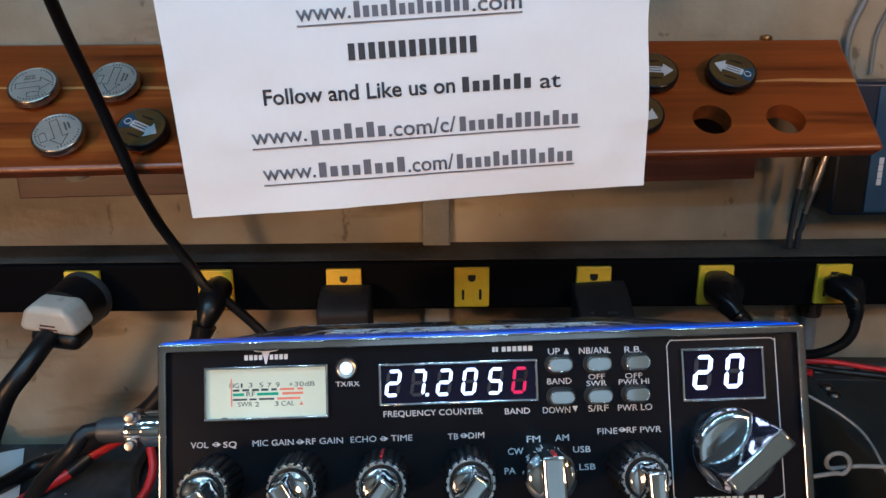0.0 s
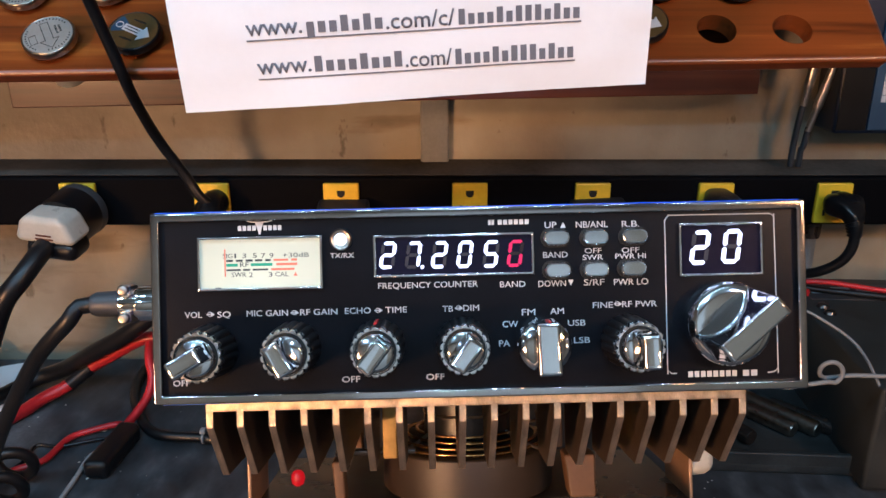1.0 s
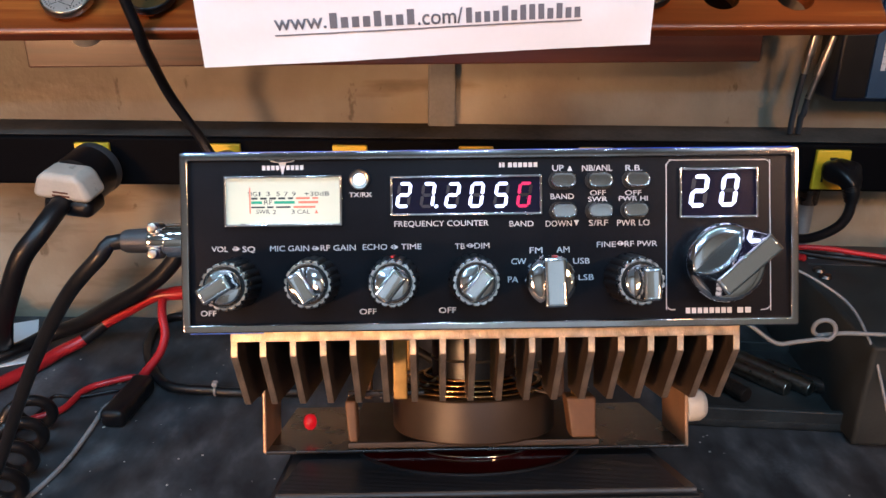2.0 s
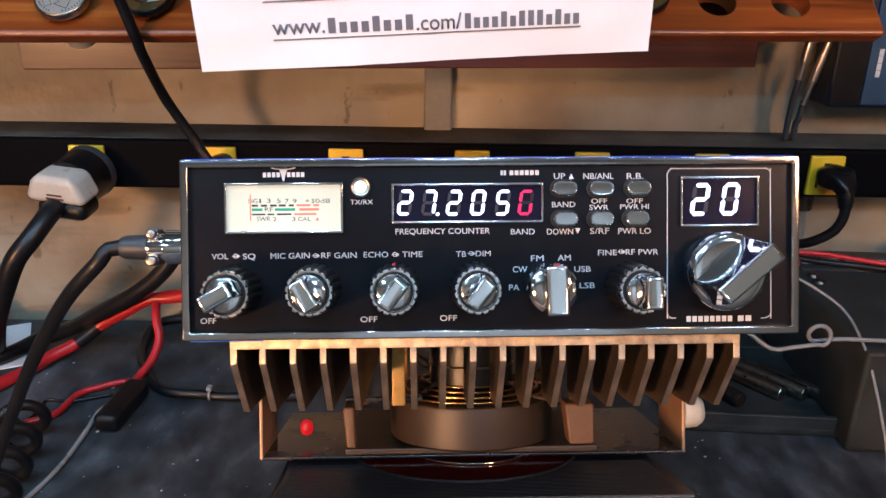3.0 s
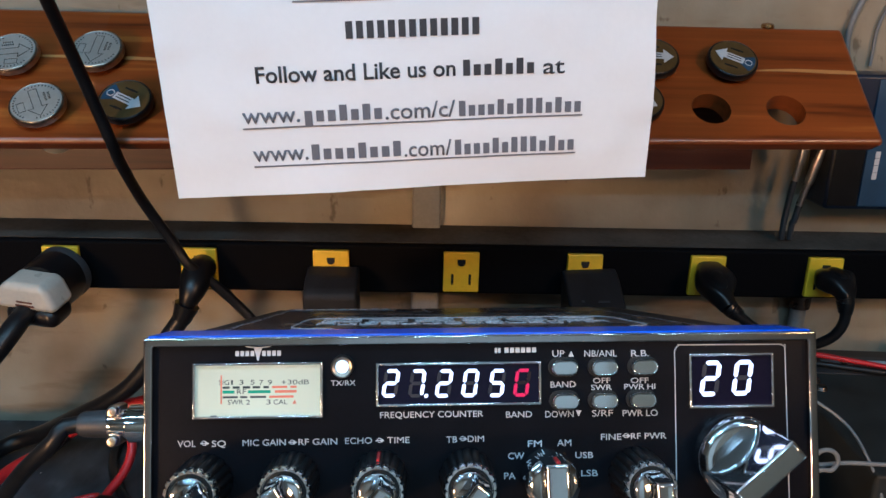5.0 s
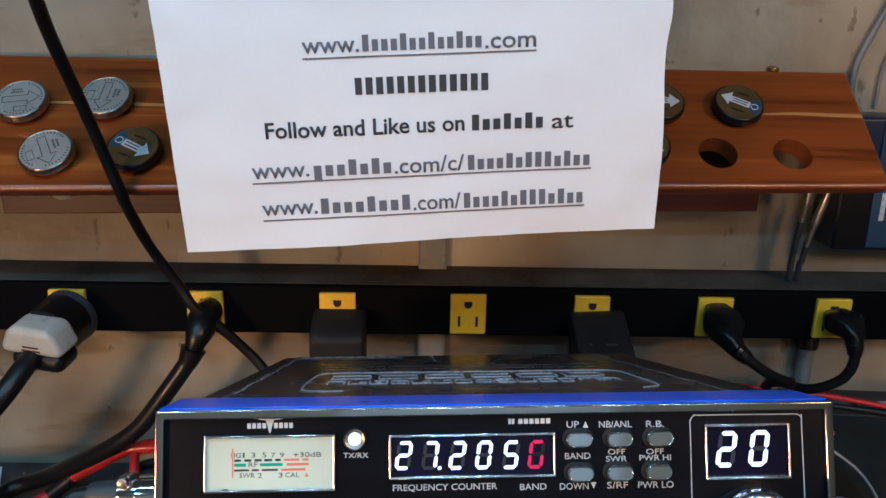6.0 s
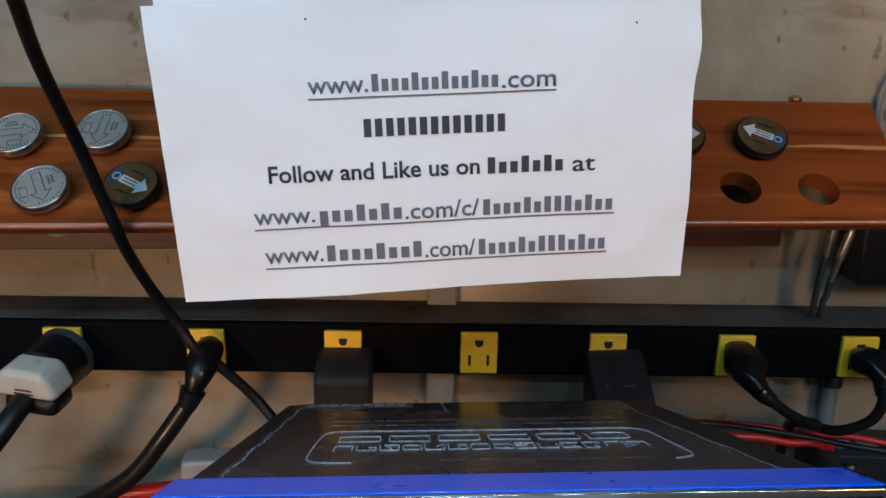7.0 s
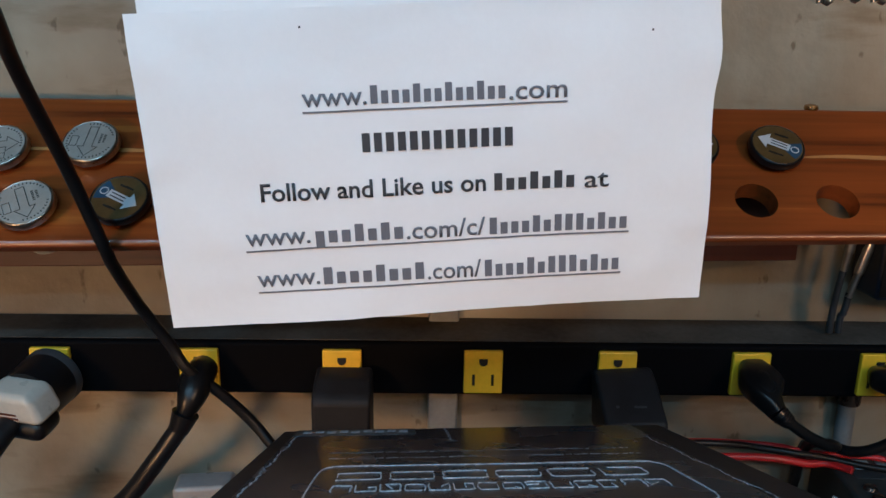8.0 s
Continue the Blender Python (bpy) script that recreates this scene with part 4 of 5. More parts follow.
for u0, u1 in ((-76.6, -74.6), (-73.7, -71.7), (-70.8, -68.7), (-68.0, -65.8), (-64.9, -63.3)):
    meter_bar(u0, u1, 42.7, 0.65, M_MBLACK)
for u0, u1 in ((-62.4, -58.0), (-57.1, -55.3)):
    meter_bar(u0, u1, 42.7, 0.65, M_MRED)
for u0, u1 in ((-76.6, -73.2), (-69.3, -62.8)):
    meter_bar(u0, u1, 41.4, 0.85, M_MGREEN)
meter_bar(-61.6, -55.3, 41.4, 0.75, M_MRED)
for u0, u1 in ((-76.6, -72.3), (-71.6, -69.5), (-68.7, -64.1)):
    meter_bar(u0, u1, 39.9, 0.55, M_MBLACK)
meter_bar(-63.2, -56.2, 39.9, 0.65, M_MRED)
meter_bar(-77.2, -76.8, 42.1, 8.3, M_MRED)
for text, u, v, w in (("SIG", -76.2, 44.2, 3.0), ("1", -73.9, 44.2, 0.5), ("3", -71.2, 44.2, 1.2), ("5", -68.0, 44.2, 1.2), ("7", -65.5, 44.1, 1.2), ("9", -63.0, 44.1, 1.2), ("+30dB", -55.7, 44.1, 8.0), ("RF", -71.2, 41.5, 2.6), ("SWR", -72.9, 38.5, 4.4), ("2", -69.3, 38.4, 1.2), ("3", -63.4, 38.4, 1.2), ("CAL", -60.0, 38.4, 4.0)):
    lettering("scale_lettering", text, M_MBLACK, mf, on_panel(u, v - 0.7, 0.0003), w / 1000, 0.0014, 0.0, thick=0.00008)
bm = bmesh.new()
prism(bm, [(-0.0006, -0.0006), (0.0006, -0.0006), (0.0, 0.0006)], 0.00008, on_panel(-55.9, 38.4, 0.0003))
part("scale_mark", bm, M_MRED, mf)
plate("needle_foot", -80.1, -78.3, 34.4, 34.7, M_MBLACK, 0.0003, 0.0002, mf)

# transmit lamp
bm = bmesh.new()
lathe(bm, [(0.0033, 0), (0.0033, 0.0012), (0.0029, 0.0017), (0.0019, 0.0012)], 32, on_panel(-42.0, 48.4, 0))
lamp_ring = part("lamp_ring", bm, M_RIM, radio, "nickel lamp ring")
bm = bmesh.new()
lathe(bm, [(0.0019, 0), (0.0019, 0.0016), (0.0014, 0.0022), (0.0005, 0.0025)], 28, on_panel(-42.0, 48.4, 0))
part("lamp_lens", bm, M_LED, lamp_ring, "lit white lamp")

# badge as plain shapes
bm = bmesh.new()
prism(bm, [(-0.0012, 0.0014), (0.0012, 0.0014), (0.0006, -0.0004), (0.0002, -0.0022), (-0.0002, -0.0022), (-0.0006, -0.0004)], 0.0002, on_panel(-66.5, 52.6, 0))
badge = part("badge", bm, M_WHITE, radio, "small white badge")
bm = bmesh.new()
tube(bm, [(-0.0047, 0, 0.0030), (-0.0036, 0, 0.0016), (-0.0012, 0, 0.0012), (0.0012, 0, 0.0012), (0.0036, 0, 0.0016), (0.0047, 0, 0.0030)], 0.00016, 6)
bmesh.ops.transform(bm, matrix=pose(-0.0665, PY - 0.0001, 0.0530), verts=bm.verts)
part("curved_line", bm, M_WHITE, badge)
for u0 in (-73.0, -65.3):
    for k in range(4):
        plate("badge_bar", u0 + 1.45 * k, u0 + 1.45 * k + 1.05, 51.7, 53.2, M_WHITE, 0.0, 0.0001, badge)


# seven-segment figures
SEG = {"0": "abcdef", "2": "abged", "5": "afgcd", "7": "abc", "G": "afedc"}


def segment_shape(key, w, h, t):
    g = 0.10 * t
    if key in "agd":
        y = {"a": h - t / 2, "g": h / 2, "d": t / 2}[key]
        return [(t / 2 + g, y), (t + g, y + t / 2), (w - t - g, y + t / 2), (w - t / 2 - g, y), (w - t - g, y - t / 2), (t + g, y - t / 2)]
    x = {"f": t / 2, "e": t / 2, "b": w - t / 2, "c": w - t / 2}[key]
    y0, y1 = (h / 2, h - t / 2) if key in "fb" else (t / 2, h / 2)
    return [(x, y0 + g), (x + t / 2, y0 + t / 2 + g), (x + t / 2, y1 - t / 2 - g), (x, y1 - g), (x - t / 2, y1 - t / 2 - g), (x - t / 2, y0 + t / 2 + g)]


def digit(ch, u, v, w, h, t, parent, material, lit=None, dot=False, dim=None):
    lit = SEG[ch] if lit is None else lit
    shear = Matrix(((1, 0.15, 0, 0), (0, 1, 0, 0), (0, 0, 1, 0), (0, 0, 0, 1)))
    base = on_panel(u - w / 2 - 0.075 * h, v - h / 2, 0.0003)
    on, off = bmesh.new(), bmesh.new()
    for key in "abcdefg":
        prism(on if key in lit else off, [(a / 1000, b / 1000) for a, b in segment_shape(key, w, h, t)], 0.00012, base @ shear)
    if dot:
        prism(on, [((w + 0.9 + 0.55 * math.cos(a)) / 1000, (0.45 + 0.55 * math.sin(a)) / 1000) for a in [k * math.pi / 5 for k in range(10)]], 0.00012, base @ shear)
    fig = part("lit_figure", on, material, parent, "glowing display figure", smooth=False)
    if len(off.verts):
        part("unlit_segment", off, dim or M_UNLIT, parent, "dark unlit segment", smooth=False)
    else:
        off.free()
    return fig


fw = window(-32.3, 16.3, 36.6, 49.4, "display_frame")
plate("display_window", -31.6, 15.5, 37.3, 48.7, M_WINDOW, 0.0, 0.0003, fw, label="dark glossy display window")
for ch, u, v, d in (("2", -27.9, 43.3, False), ("7", -20.2, 43.2, True), ("2", -12.3, 43.1, False), ("0", -4.6, 43.1, False), ("5", 3.3, 43.0, False)):
    digit(ch, u, v, 4.5, 8.2, 1.0, fw, M_DIGIT, dot=d)
digit("G", 10.7, 43.0, 4.5, 8.2, 1.0, fw, M_DIGRED, dim=M_UNLITRED)

cw = window(60.4, 86.0, 34.8, 51.0, "channel_frame")
plate("channel_window", 61.1, 85.2, 35.5, 50.3, M_WINDOW, 0.0, 0.0003, cw, label="dark glossy display window")
digit("2", 67.1, 43.5, 5.6, 10.5, 1.28, cw, M_DIGIT)
digit("0", 76.8, 43.6, 5.6, 10.5, 1.28, cw, M_DIGIT)

# thin white outline round the channel display and knob
bm = bmesh.new()
loop = [(59.2, 5.3), (57.7, 5.3), (56.6, 6.4), (56.4, 8.6), (56.5, 47.8), (56.5, 51.8), (57.8, 53.4), (60.0, 53.5), (85.8, 53.4), (88.7, 53.3), (89.9, 52.3), (90.0, 49.4), (90.3, 8.2), (90.1, 6.2), (89.0, 5.1), (87.1, 4.9)]
tube(bm, [(a / 1000, PY - 0.0001, b / 1000) for a, b in loop], 0.00016, 6)
part("panel_outline", bm, M_WHITE, radio, "thin white printed line")

# lettering of the panel
for text, u, v, w, cap in (("TX/RX", -41.8, 43.6, 7.2, 1.5), ("FREQUENCY COUNTER", -16.0, 34.1, 30.2, 1.8), ("BAND", 9.7, 33.7, 7.7, 1.8), ("UP", 21.6, 51.4, 3.6, 1.9), ("BAND", 22.9, 42.3, 7.5, 1.8),
        ("DOWN", 21.7, 33.6, 8.4, 1.9), ("NB/ANL", 34.2, 51.3, 9.7, 1.9), ("OFF", 34.4, 43.3, 5.1, 1.6), ("SWR", 34.3, 41.3, 6.2, 1.6), ("S/RF", 34.5, 33.7, 6.2, 1.9),
        ("R.B.", 46.0, 51.2, 5.3, 1.9), ("OFF", 45.8, 43.2, 5.3, 1.6), ("PWR HI", 45.8, 41.4, 9.3, 1.6), ("PWR LO", 45.8, 33.6, 10.5, 1.9)):
    words(text, u, v, w, cap)
# round the knobs
for text, u, v, w, cap in (("VOL", -86.9, 26.7, 5.2, 1.8), ("SQ", -77.7, 26.6, 4.0, 1.8), ("MIC GAIN", -64.7, 26.7, 12.4, 1.8), ("RF GAIN", -49.2, 26.7, 11.2, 1.8), ("ECHO", -37.4, 26.8, 7.8, 1.8),
        ("TIME", -25.8, 26.8, 6.5, 1.8), ("TB", -10.2, 26.7, 3.2, 1.8), ("DIM", -3.1, 26.8, 4.8, 1.8), ("FINE", 37.0, 26.7, 6.1, 1.8), ("RF PWR", 48.2, 26.8, 10.6, 1.8),
        ("FM", 14.3, 25.1, 4.1, 1.9), ("AM", 23.0, 25.2, 4.2, 1.9), ("CW", 8.7, 21.6, 4.7, 1.9), ("PA", 6.8, 15.8, 3.3, 1.9), ("USB", 28.9, 21.5, 5.3, 1.8),
        ("LSB", 30.4, 16.2, 4.9, 1.8), ("OFF", -90.9, 6.2, 5.0, 1.8), ("OFF", -39.9, 6.1, 5.4, 1.8), ("OFF", -14.4, 6.2, 5.5, 1.8)):
    words(text, u, v, w, cap)
for u, v in ((-81.8, 26.7), (-56.5, 26.6), (-31.2, 26.7), (-6.8, 26.8), (41.6, 26.9)):
    bm = bmesh.new()
    prism(bm, [(-0.0012, 0.00014), (0.0002, 0.00014), (0.0002, 0.0007), (0.0013, 0.0), (0.0002, -0.0007), (0.0002, -0.00014), (-0.0012, -0.00014)], 0.0001, on_panel(u, v))
    torus(bm, 0.0006, 0.00011, (-0.0002, 0, 0.00005), on_panel(u, v), 20, 5)
    part("arrow_mark", bm, M_WHITE, radio)
for u, v, up in ((25.4, 51.3, 1), (27.4, 33.7, -1)):
    bm = bmesh.new()
    prism(bm, [(-0.0008, -0.0009 * up), (0.0008, -0.0009 * up), (0.0, 0.0009 * up)][::up], 0.0001, on_panel(u, v))
    part("triangle_mark", bm, M_WHITE, radio)
for a, b, n in ((2.7, 4.7, 2), (5.6, 15.4, 6)):
    for k in range(n):
        plate("maker_bar", a + (b - a) * k / n, a + (b - a) * (k + 0.74) / n, 51.8, 53.3, M_WHITE, 0.0, 0.0001)
for a, b, n in ((62.7, 78.1, 8), (79.5, 84.5, 2)):
    for k in range(n):
        plate("model_bar", a + (b - a) * k / n, a + (b - a) * (k + 0.74) / n, 4.0, 5.8, M_WHITE, 0.0, 0.0001)

# push buttons
def pill(half, radius):
    """Outline of a rounded bar, twice as finely stepped round its ends."""
    return [(half * sx + radius * math.cos(radians(d)), radius * math.sin(radians(d))) for sx, arc in ((1, range(-90, 91, 12)), (-1, range(90, 271, 12))) for d in arc]


for u, v in ((23.0, 47.4), (34.8, 47.3), (46.7, 47.4), (23.2, 37.6), (34.7, 37.6), (46.1, 37.7)):
    m = on_panel(u, v, 0)
    bm = bmesh.new()
    prism(bm, pill(0.0016, 0.0029), 0.0004, m)
    well = part("button_well", bm, M_SLOT, radio)
    bm = bmesh.new()
    prism(bm, pill(0.0017, 0.0023), 0.0026, m)
    button = part("push_button", bm, M_CHROME, well, "chrome push button")
    bm = bmesh.new()
    rings = [[bm.verts.new((x, y, z)) for x, y in pill(0.0017, r)] for r, z in ((0.0023, 0.0026), (0.0022, 0.0030), (0.0019, 0.0032), (0.0018, 0.00312), (0.0016, 0.00316))]
    for a, b in zip(rings, rings[1:]):
        for k in range(len(a)):
            bm.faces.new((a[k], a[(k + 1) % len(a)], b[(k + 1) % len(a)], b[k]))
    bm.faces.new(rings[-1])
    bmesh.ops.transform(bm, matrix=m, verts=bm.verts)
    part("button_cap", bm, M_CHROME, button)


def knurled(n, depth):
    return lambda i, k: 1.0 - (depth if k % 4 == 0 else 0.0) if i in (1, 2, 3) else 1.0


def pointer(bm, w, l, z0, z1, turn, back=0.0, taper=0.78):
    """A raised grip bar across a knob."""
    vs = box(bm, (0, 0, 0), (w, l, z1 - z0), 0.0009, 3)
    cap = max((f for f in bm.faces if f.verts[0] in vs), key=lambda f: f.calc_center_median().z)
    new_faces = bmesh.ops.inset_individual(bm, faces=[cap], thickness=0.0004, depth=0.0)["faces"]
    bmesh.ops.translate(bm, vec=(0, 0, -0.00025), verts=list(cap.verts))
    vs = list(set(vs) | {v for f in new_faces for v in f.verts} | set(cap.verts))
    for v in vs:
        if v.co.z > 0:
            v.co.x *= taper
            v.co.y *= 0.97
    bmesh.ops.transform(bm, matrix=pose(0, 0, (z0 + z1) / 2, 0, 0, turn) @ pose(0, back, 0), verts=vs)


def dual_knob(u, v, turn, marked=False):
    """Black knurled outer ring with a chrome rim, chrome inner knob with a grip bar."""
    m = on_panel(u, v, 0)
    bm = bmesh.new()
    lathe(bm, [(0.0078, 0.0005), (0.0081, 0.0010), (0.0077, 0.0090), (0.0074, 0.0138), (0.0066, 0.0142)], 72, m, knurled(72, 0.08))
    k = part("outer_knob", bm, M_PLUG, radio, "black knurled outer knob")
    bm = bmesh.new()
    lathe(bm, [(0.0066, 0.0136), (0.0074, 0.0141), (0.0074, 0.0160), (0.0070, 0.0166), (0.0063, 0.0166), (0.0061, 0.0150)], 72, m, knurled(72, 0.09))
    part("knurled_rim", bm, M_RIMCHROME, k, "chrome knurled rim")
    bm = bmesh.new()
    lathe(bm, [(0.0050, 0.0140), (0.0054, 0.0166), (0.0053, 0.0176), (0.0046, 0.0182), (0.0015, 0.0183)], 40, m)
    part("inner_knob", bm, M_CHROME, k, "chrome inner knob")
    # the groove's shade is put in as a flat black ring
    bm = bmesh.new()
    lathe(bm, [(0.0060, 0.0140), (0.0060, 0.0153), (0.0040, 0.0154)], 40, m)
    part("gap_shade_ring", bm, M_SLOT, k, "black ring that stands for shade between the two knobs")
    bm = bmesh.new()
    pointer(bm, 0.0056, 0.0098, 0.0176, 0.0290, turn, 0.0, 0.90)
    bmesh.ops.transform(bm, matrix=m, verts=bm.verts)
    part("grip_bar", bm, M_CHROME, k, "chrome grip bar")
    if marked:
        bm = bmesh.new()
        box(bm, (0.0, 0.0079, 0.0085), (0.0009, 0.0006, 0.0100), 0.0001, 1)
        bmesh.ops.transform(bm, matrix=m, verts=bm.verts)
        part("pointer_line", bm, M_RED, k, "red pointer line")


for u, v, turn in ((-81.6, 15.8, -60), (-56.6, 16.1, 30), (-31.3, 16.1, -38), (-5.95, 16.1, -37), (44.0, 15.7, 2)):
    dual_knob(u, v, turn, turn == -38)

m = on_panel(17.7, 15.9, 0)
bm = bmesh.new()
lathe(bm, [(0.0076, 0.0005), (0.0080, 0.0012), (0.0079, 0.0100), (0.0075, 0.0113), (0.0056, 0.0122), (0.0015, 0.0124)], 56, m)
mode = part("mode_knob", bm, M_CHROME, radio, "chrome mode knob")
bm = bmesh.new()
pointer(bm, 0.0074, 0.0154, 0.0070, 0.0195, 2, 0.0, 0.92)
bmesh.ops.transform(bm, matrix=m, verts=bm.verts)
part("grip_bar", bm, M_CHROME, mode, "chrome grip bar")
bm = bmesh.new()
box(bm, (0.0003, 0.0077, 0.0150), (0.0010, 0.0006, 0.0056), 0.0001, 1)
bmesh.ops.transform(bm, matrix=m, verts=bm.verts)
part("pointer_line", bm, M_RED, mode, "red pointer line")

m = on_panel(73.7, 20.6, 0)
bm = bmesh.new()
lathe(bm, [(0.0122, 0.0004), (0.0126, 0.0010), (0.0127, 0.0050), (0.0125, 0.0062), (0.0121, 0.0072), (0.0114, 0.0080), (0.0108, 0.0083), (0.0095, 0.00845), (0.0060, 0.00855), (0.0012, 0.0086)], 72, m)
big = part("channel_knob", bm, M_CHROME, radio, "large chrome channel knob")
bm = bmesh.new()
pointer(bm, 0.0108, 0.0222, 0.0050, 0.0245, -50, 0.0002, 0.56)
bmesh.ops.transform(bm, matrix=m, verts=bm.verts)
part("grip_bar", bm, M_CHROME, big, "chrome grip bar")

# printed sheet on the top of the case
TZ = 0.0555
bm = bmesh.new()
box(bm, (-0.004, 0.128, TZ + 0.0001), (0.172, 0.190, 0.0004), 0.0001, 1)
decal = part("top_sheet", bm, mat("printed_sheet", (0.017, 0.019, 0.024), 0.27, var=0.25, scale=30, fine=1800, bump=0.0001), case, "dark printed sheet on the top")


def scratch_line(x0, y0, x1, y1, w, seed):
    """A broken, wavering pale line."""
    rng = random.Random(seed)
    n = 150
    bm = bmesh.new()
    d = Vector((x1 - x0, y1 - y0, 0))
    side = Vector((-d.y, d.x, 0)).normalized()
    for k in range(n):
        if rng.random() < 0.07:
            continue
        a, b = k / n, (k + 0.9) / n
        off = side * (0.0005 * math.sin(k * 0.21 + seed) + 0.0003 * math.sin(k * 0.83) + rng.uniform(-0.0002, 0.0002))
        ww = w * rng.uniform(0.25, 0.85)
        q = [Vector((x0, y0, TZ + 0.0004)) + d * t + off + side * s * ww / 2 for t, s in ((a, -1), (b, -1), (b, 1), (a, 1))]
        bm.faces.new([bm.verts.new(v) for v in q])
    part("pale_edge", bm, M_GREYPRINT, case, "worn pale edge of the sheet", smooth=False)


scratch_line(-0.0879, 0.2140, -0.0878, 0.030, 0.0013, 1)
scratch_line(0.0772, 0.2220, 0.0842, 0.0262, 0.0011, 2)
scratch_line(-0.0147, 0.2220, -0.0132, 0.180, 0.0012, 9)
scratch_line(-0.0205, 0.0571, 0.0516, 0.0558, 0.0006, 5)
for x0, x1, y0 in ((-0.0669, 0.0623, 0.1532), (-0.0664, 0.0635, 0.1396)):
    scratch_line(x0, y0, x1, y0, 0.0022, int(y0 * 1000))
bm = bmesh.new()
tube(bm, [(a, b, TZ + 0.0004) for a, b in ((-0.0500, 0.0542), (-0.0600, 0.0550), (-0.0645, 0.0590), (-0.0662, 0.0660), (-0.0665, 0.0954), (-0.0655, 0.1160), (-0.0620, 0.1210), (-0.0550, 0.1225), (0.0098, 0.1212), (0.0560, 0.1215), (0.0625, 0.1185), (0.0655, 0.1120), (0.0662, 0.0891), (0.0664, 0.0640), (0.0640, 0.0570), (0.0580, 0.0536))], 0.00032, 6)
part("outline_mark", bm, M_GREYPRINT, decal, "worn rounded outline")
rng = random.Random(4)
for row, (y0, y1, n) in enumerate(((0.0950, 0.1090, 6), (0.0760, 0.0870, 14))):
    for k in range(n):
        x0 = -0.0585 + 0.1165 * k / n
        x1 = x0 + 0.1165 / n * 0.82
        bm = bmesh.new()
        cx, cy, hx, hy = (x0 + x1) / 2, (y0 + y1) / 2, (x1 - x0) / 2, (y1 - y0) / 2 * rng.uniform(0.8, 1.0)
        # one worn stroke that runs most of the way round the letter's box, or through its middle
        turn, reach, n_pts = rng.choice((0, 1, 2, 3)), rng.uniform(2.6, 3.9), 16
        ring = ((-1, -1), (1, -1), (1, 1), (-1, 1))
        path = []
        for p in range(n_pts + 1):
            d = turn + reach * p / n_pts
            (ax, ay), (bx, by), f = ring[int(d) % 4], ring[(int(d) + 1) % 4], d % 1
            path.append((cx + hx * (ax + (bx - ax) * f) + rng.uniform(-0.00025, 0.00025), cy + hy * (ay + (by - ay) * f) + rng.uniform(-0.0003, 0.0003), TZ + 0.0005))
        if row == 1 and k % 3:
            path.append((cx + 0.2 * hx, cy + rng.uniform(-0.3, 0.3) * hy, TZ + 0.0005))
        tube(bm, path, rng.uniform(0.00020, 0.00034), 4, raw=True)
        part("word_bar", bm, M_WORN, decal)
bm = bmesh.new()
box(bm, (-0.060, 0.213, TZ + 0.0002), (0.060, 0.018, 0.0007), 0.0002, 1)
sticker = part("caution_sticker", bm, M_RUBBERGREY, case, "dark sticker with worn print")
for k in range(9):
    bm = bmesh.new()
    box(bm, (-0.084 + 0.006 * k, 0.213 + 0.002 * (k % 2), TZ + 0.0006), (0.0042, 0.006, 0.0003))
    part("print_bar", bm, M_GREYPRINT, sticker)

# heat sink under the case: plate and chamfered fins
SX0, SX1 = -0.0862, 0.0834
bm = bmesh.new()
box(bm, ((SX0 + SX1) / 2, 0.1008, -0.0020), (SX1 - SX0, 0.1826, 0.0048), 0.0003, 1)
sink = part("heat_sink", bm, M_ALU, radio, "gold-toned aluminium heat sink")
fin_me = {}
NF = 18
for k in range(NF):
    x = SX0 + 0.0012 if k == 0 else SX1 - 0.0012 if k == NF - 1 else -0.0755 + 0.00992 * (k - 1)
    short = -0.040 < x < 0.046
    if short not in fin_me:
        yb = 0.050 if short else 0.190
        bm = bmesh.new()
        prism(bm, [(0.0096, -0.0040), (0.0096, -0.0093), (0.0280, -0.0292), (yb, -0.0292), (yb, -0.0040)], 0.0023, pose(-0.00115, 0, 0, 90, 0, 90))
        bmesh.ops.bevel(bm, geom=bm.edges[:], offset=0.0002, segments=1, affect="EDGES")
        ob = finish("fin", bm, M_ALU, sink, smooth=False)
        # side faces get the copy that carries the painted shade
        ob.data.materials.append(M_FINSHADE)
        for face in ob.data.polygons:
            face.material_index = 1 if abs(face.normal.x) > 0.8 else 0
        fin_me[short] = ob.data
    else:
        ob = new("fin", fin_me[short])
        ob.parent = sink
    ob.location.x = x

# fan with its wire guard
FX, FY = 0.000, 0.126
bm = bmesh.new()
lathe(bm, [(0.0375, -0.0622), (0.0385, -0.0610), (0.0385, -0.0440), (0.0375, -0.0428), (0.0350, -0.0428)], 64, pose(FX, FY, 0))
fan = part("fan", bm, M_FAN, radio, "dark brown cooling fan with wire guard")
bm = bmesh.new()
box(bm, (FX - 0.001, 0.146, -0.0660), (0.1150, 0.082, 0.0030), 0.0006, 2)
part("fan_plate", bm, M_FAN, fan, "thin dark plate under the fan")
for px, py, sw, sd in ((0.0450, 0.094, 0.0130, 0.012), (-0.0550, 0.092, 0.0050, 0.010), (0.0450, 0.176, 0.0130, 0.012), (-0.0550, 0.176, 0.0050, 0.010)):
    bm = bmesh.new()
    box(bm, (px, py, -0.0505), (sw, sd, 0.0180), 0.0012, 2)
    for v in bm.verts:
        if v.co.z < -0.0505:
            v.co.x = px + 0.0010 + (v.co.x - px) * 0.84
    part("spacer", bm, M_SPACER, fan, "tan spacer block")
bm = bmesh.new()
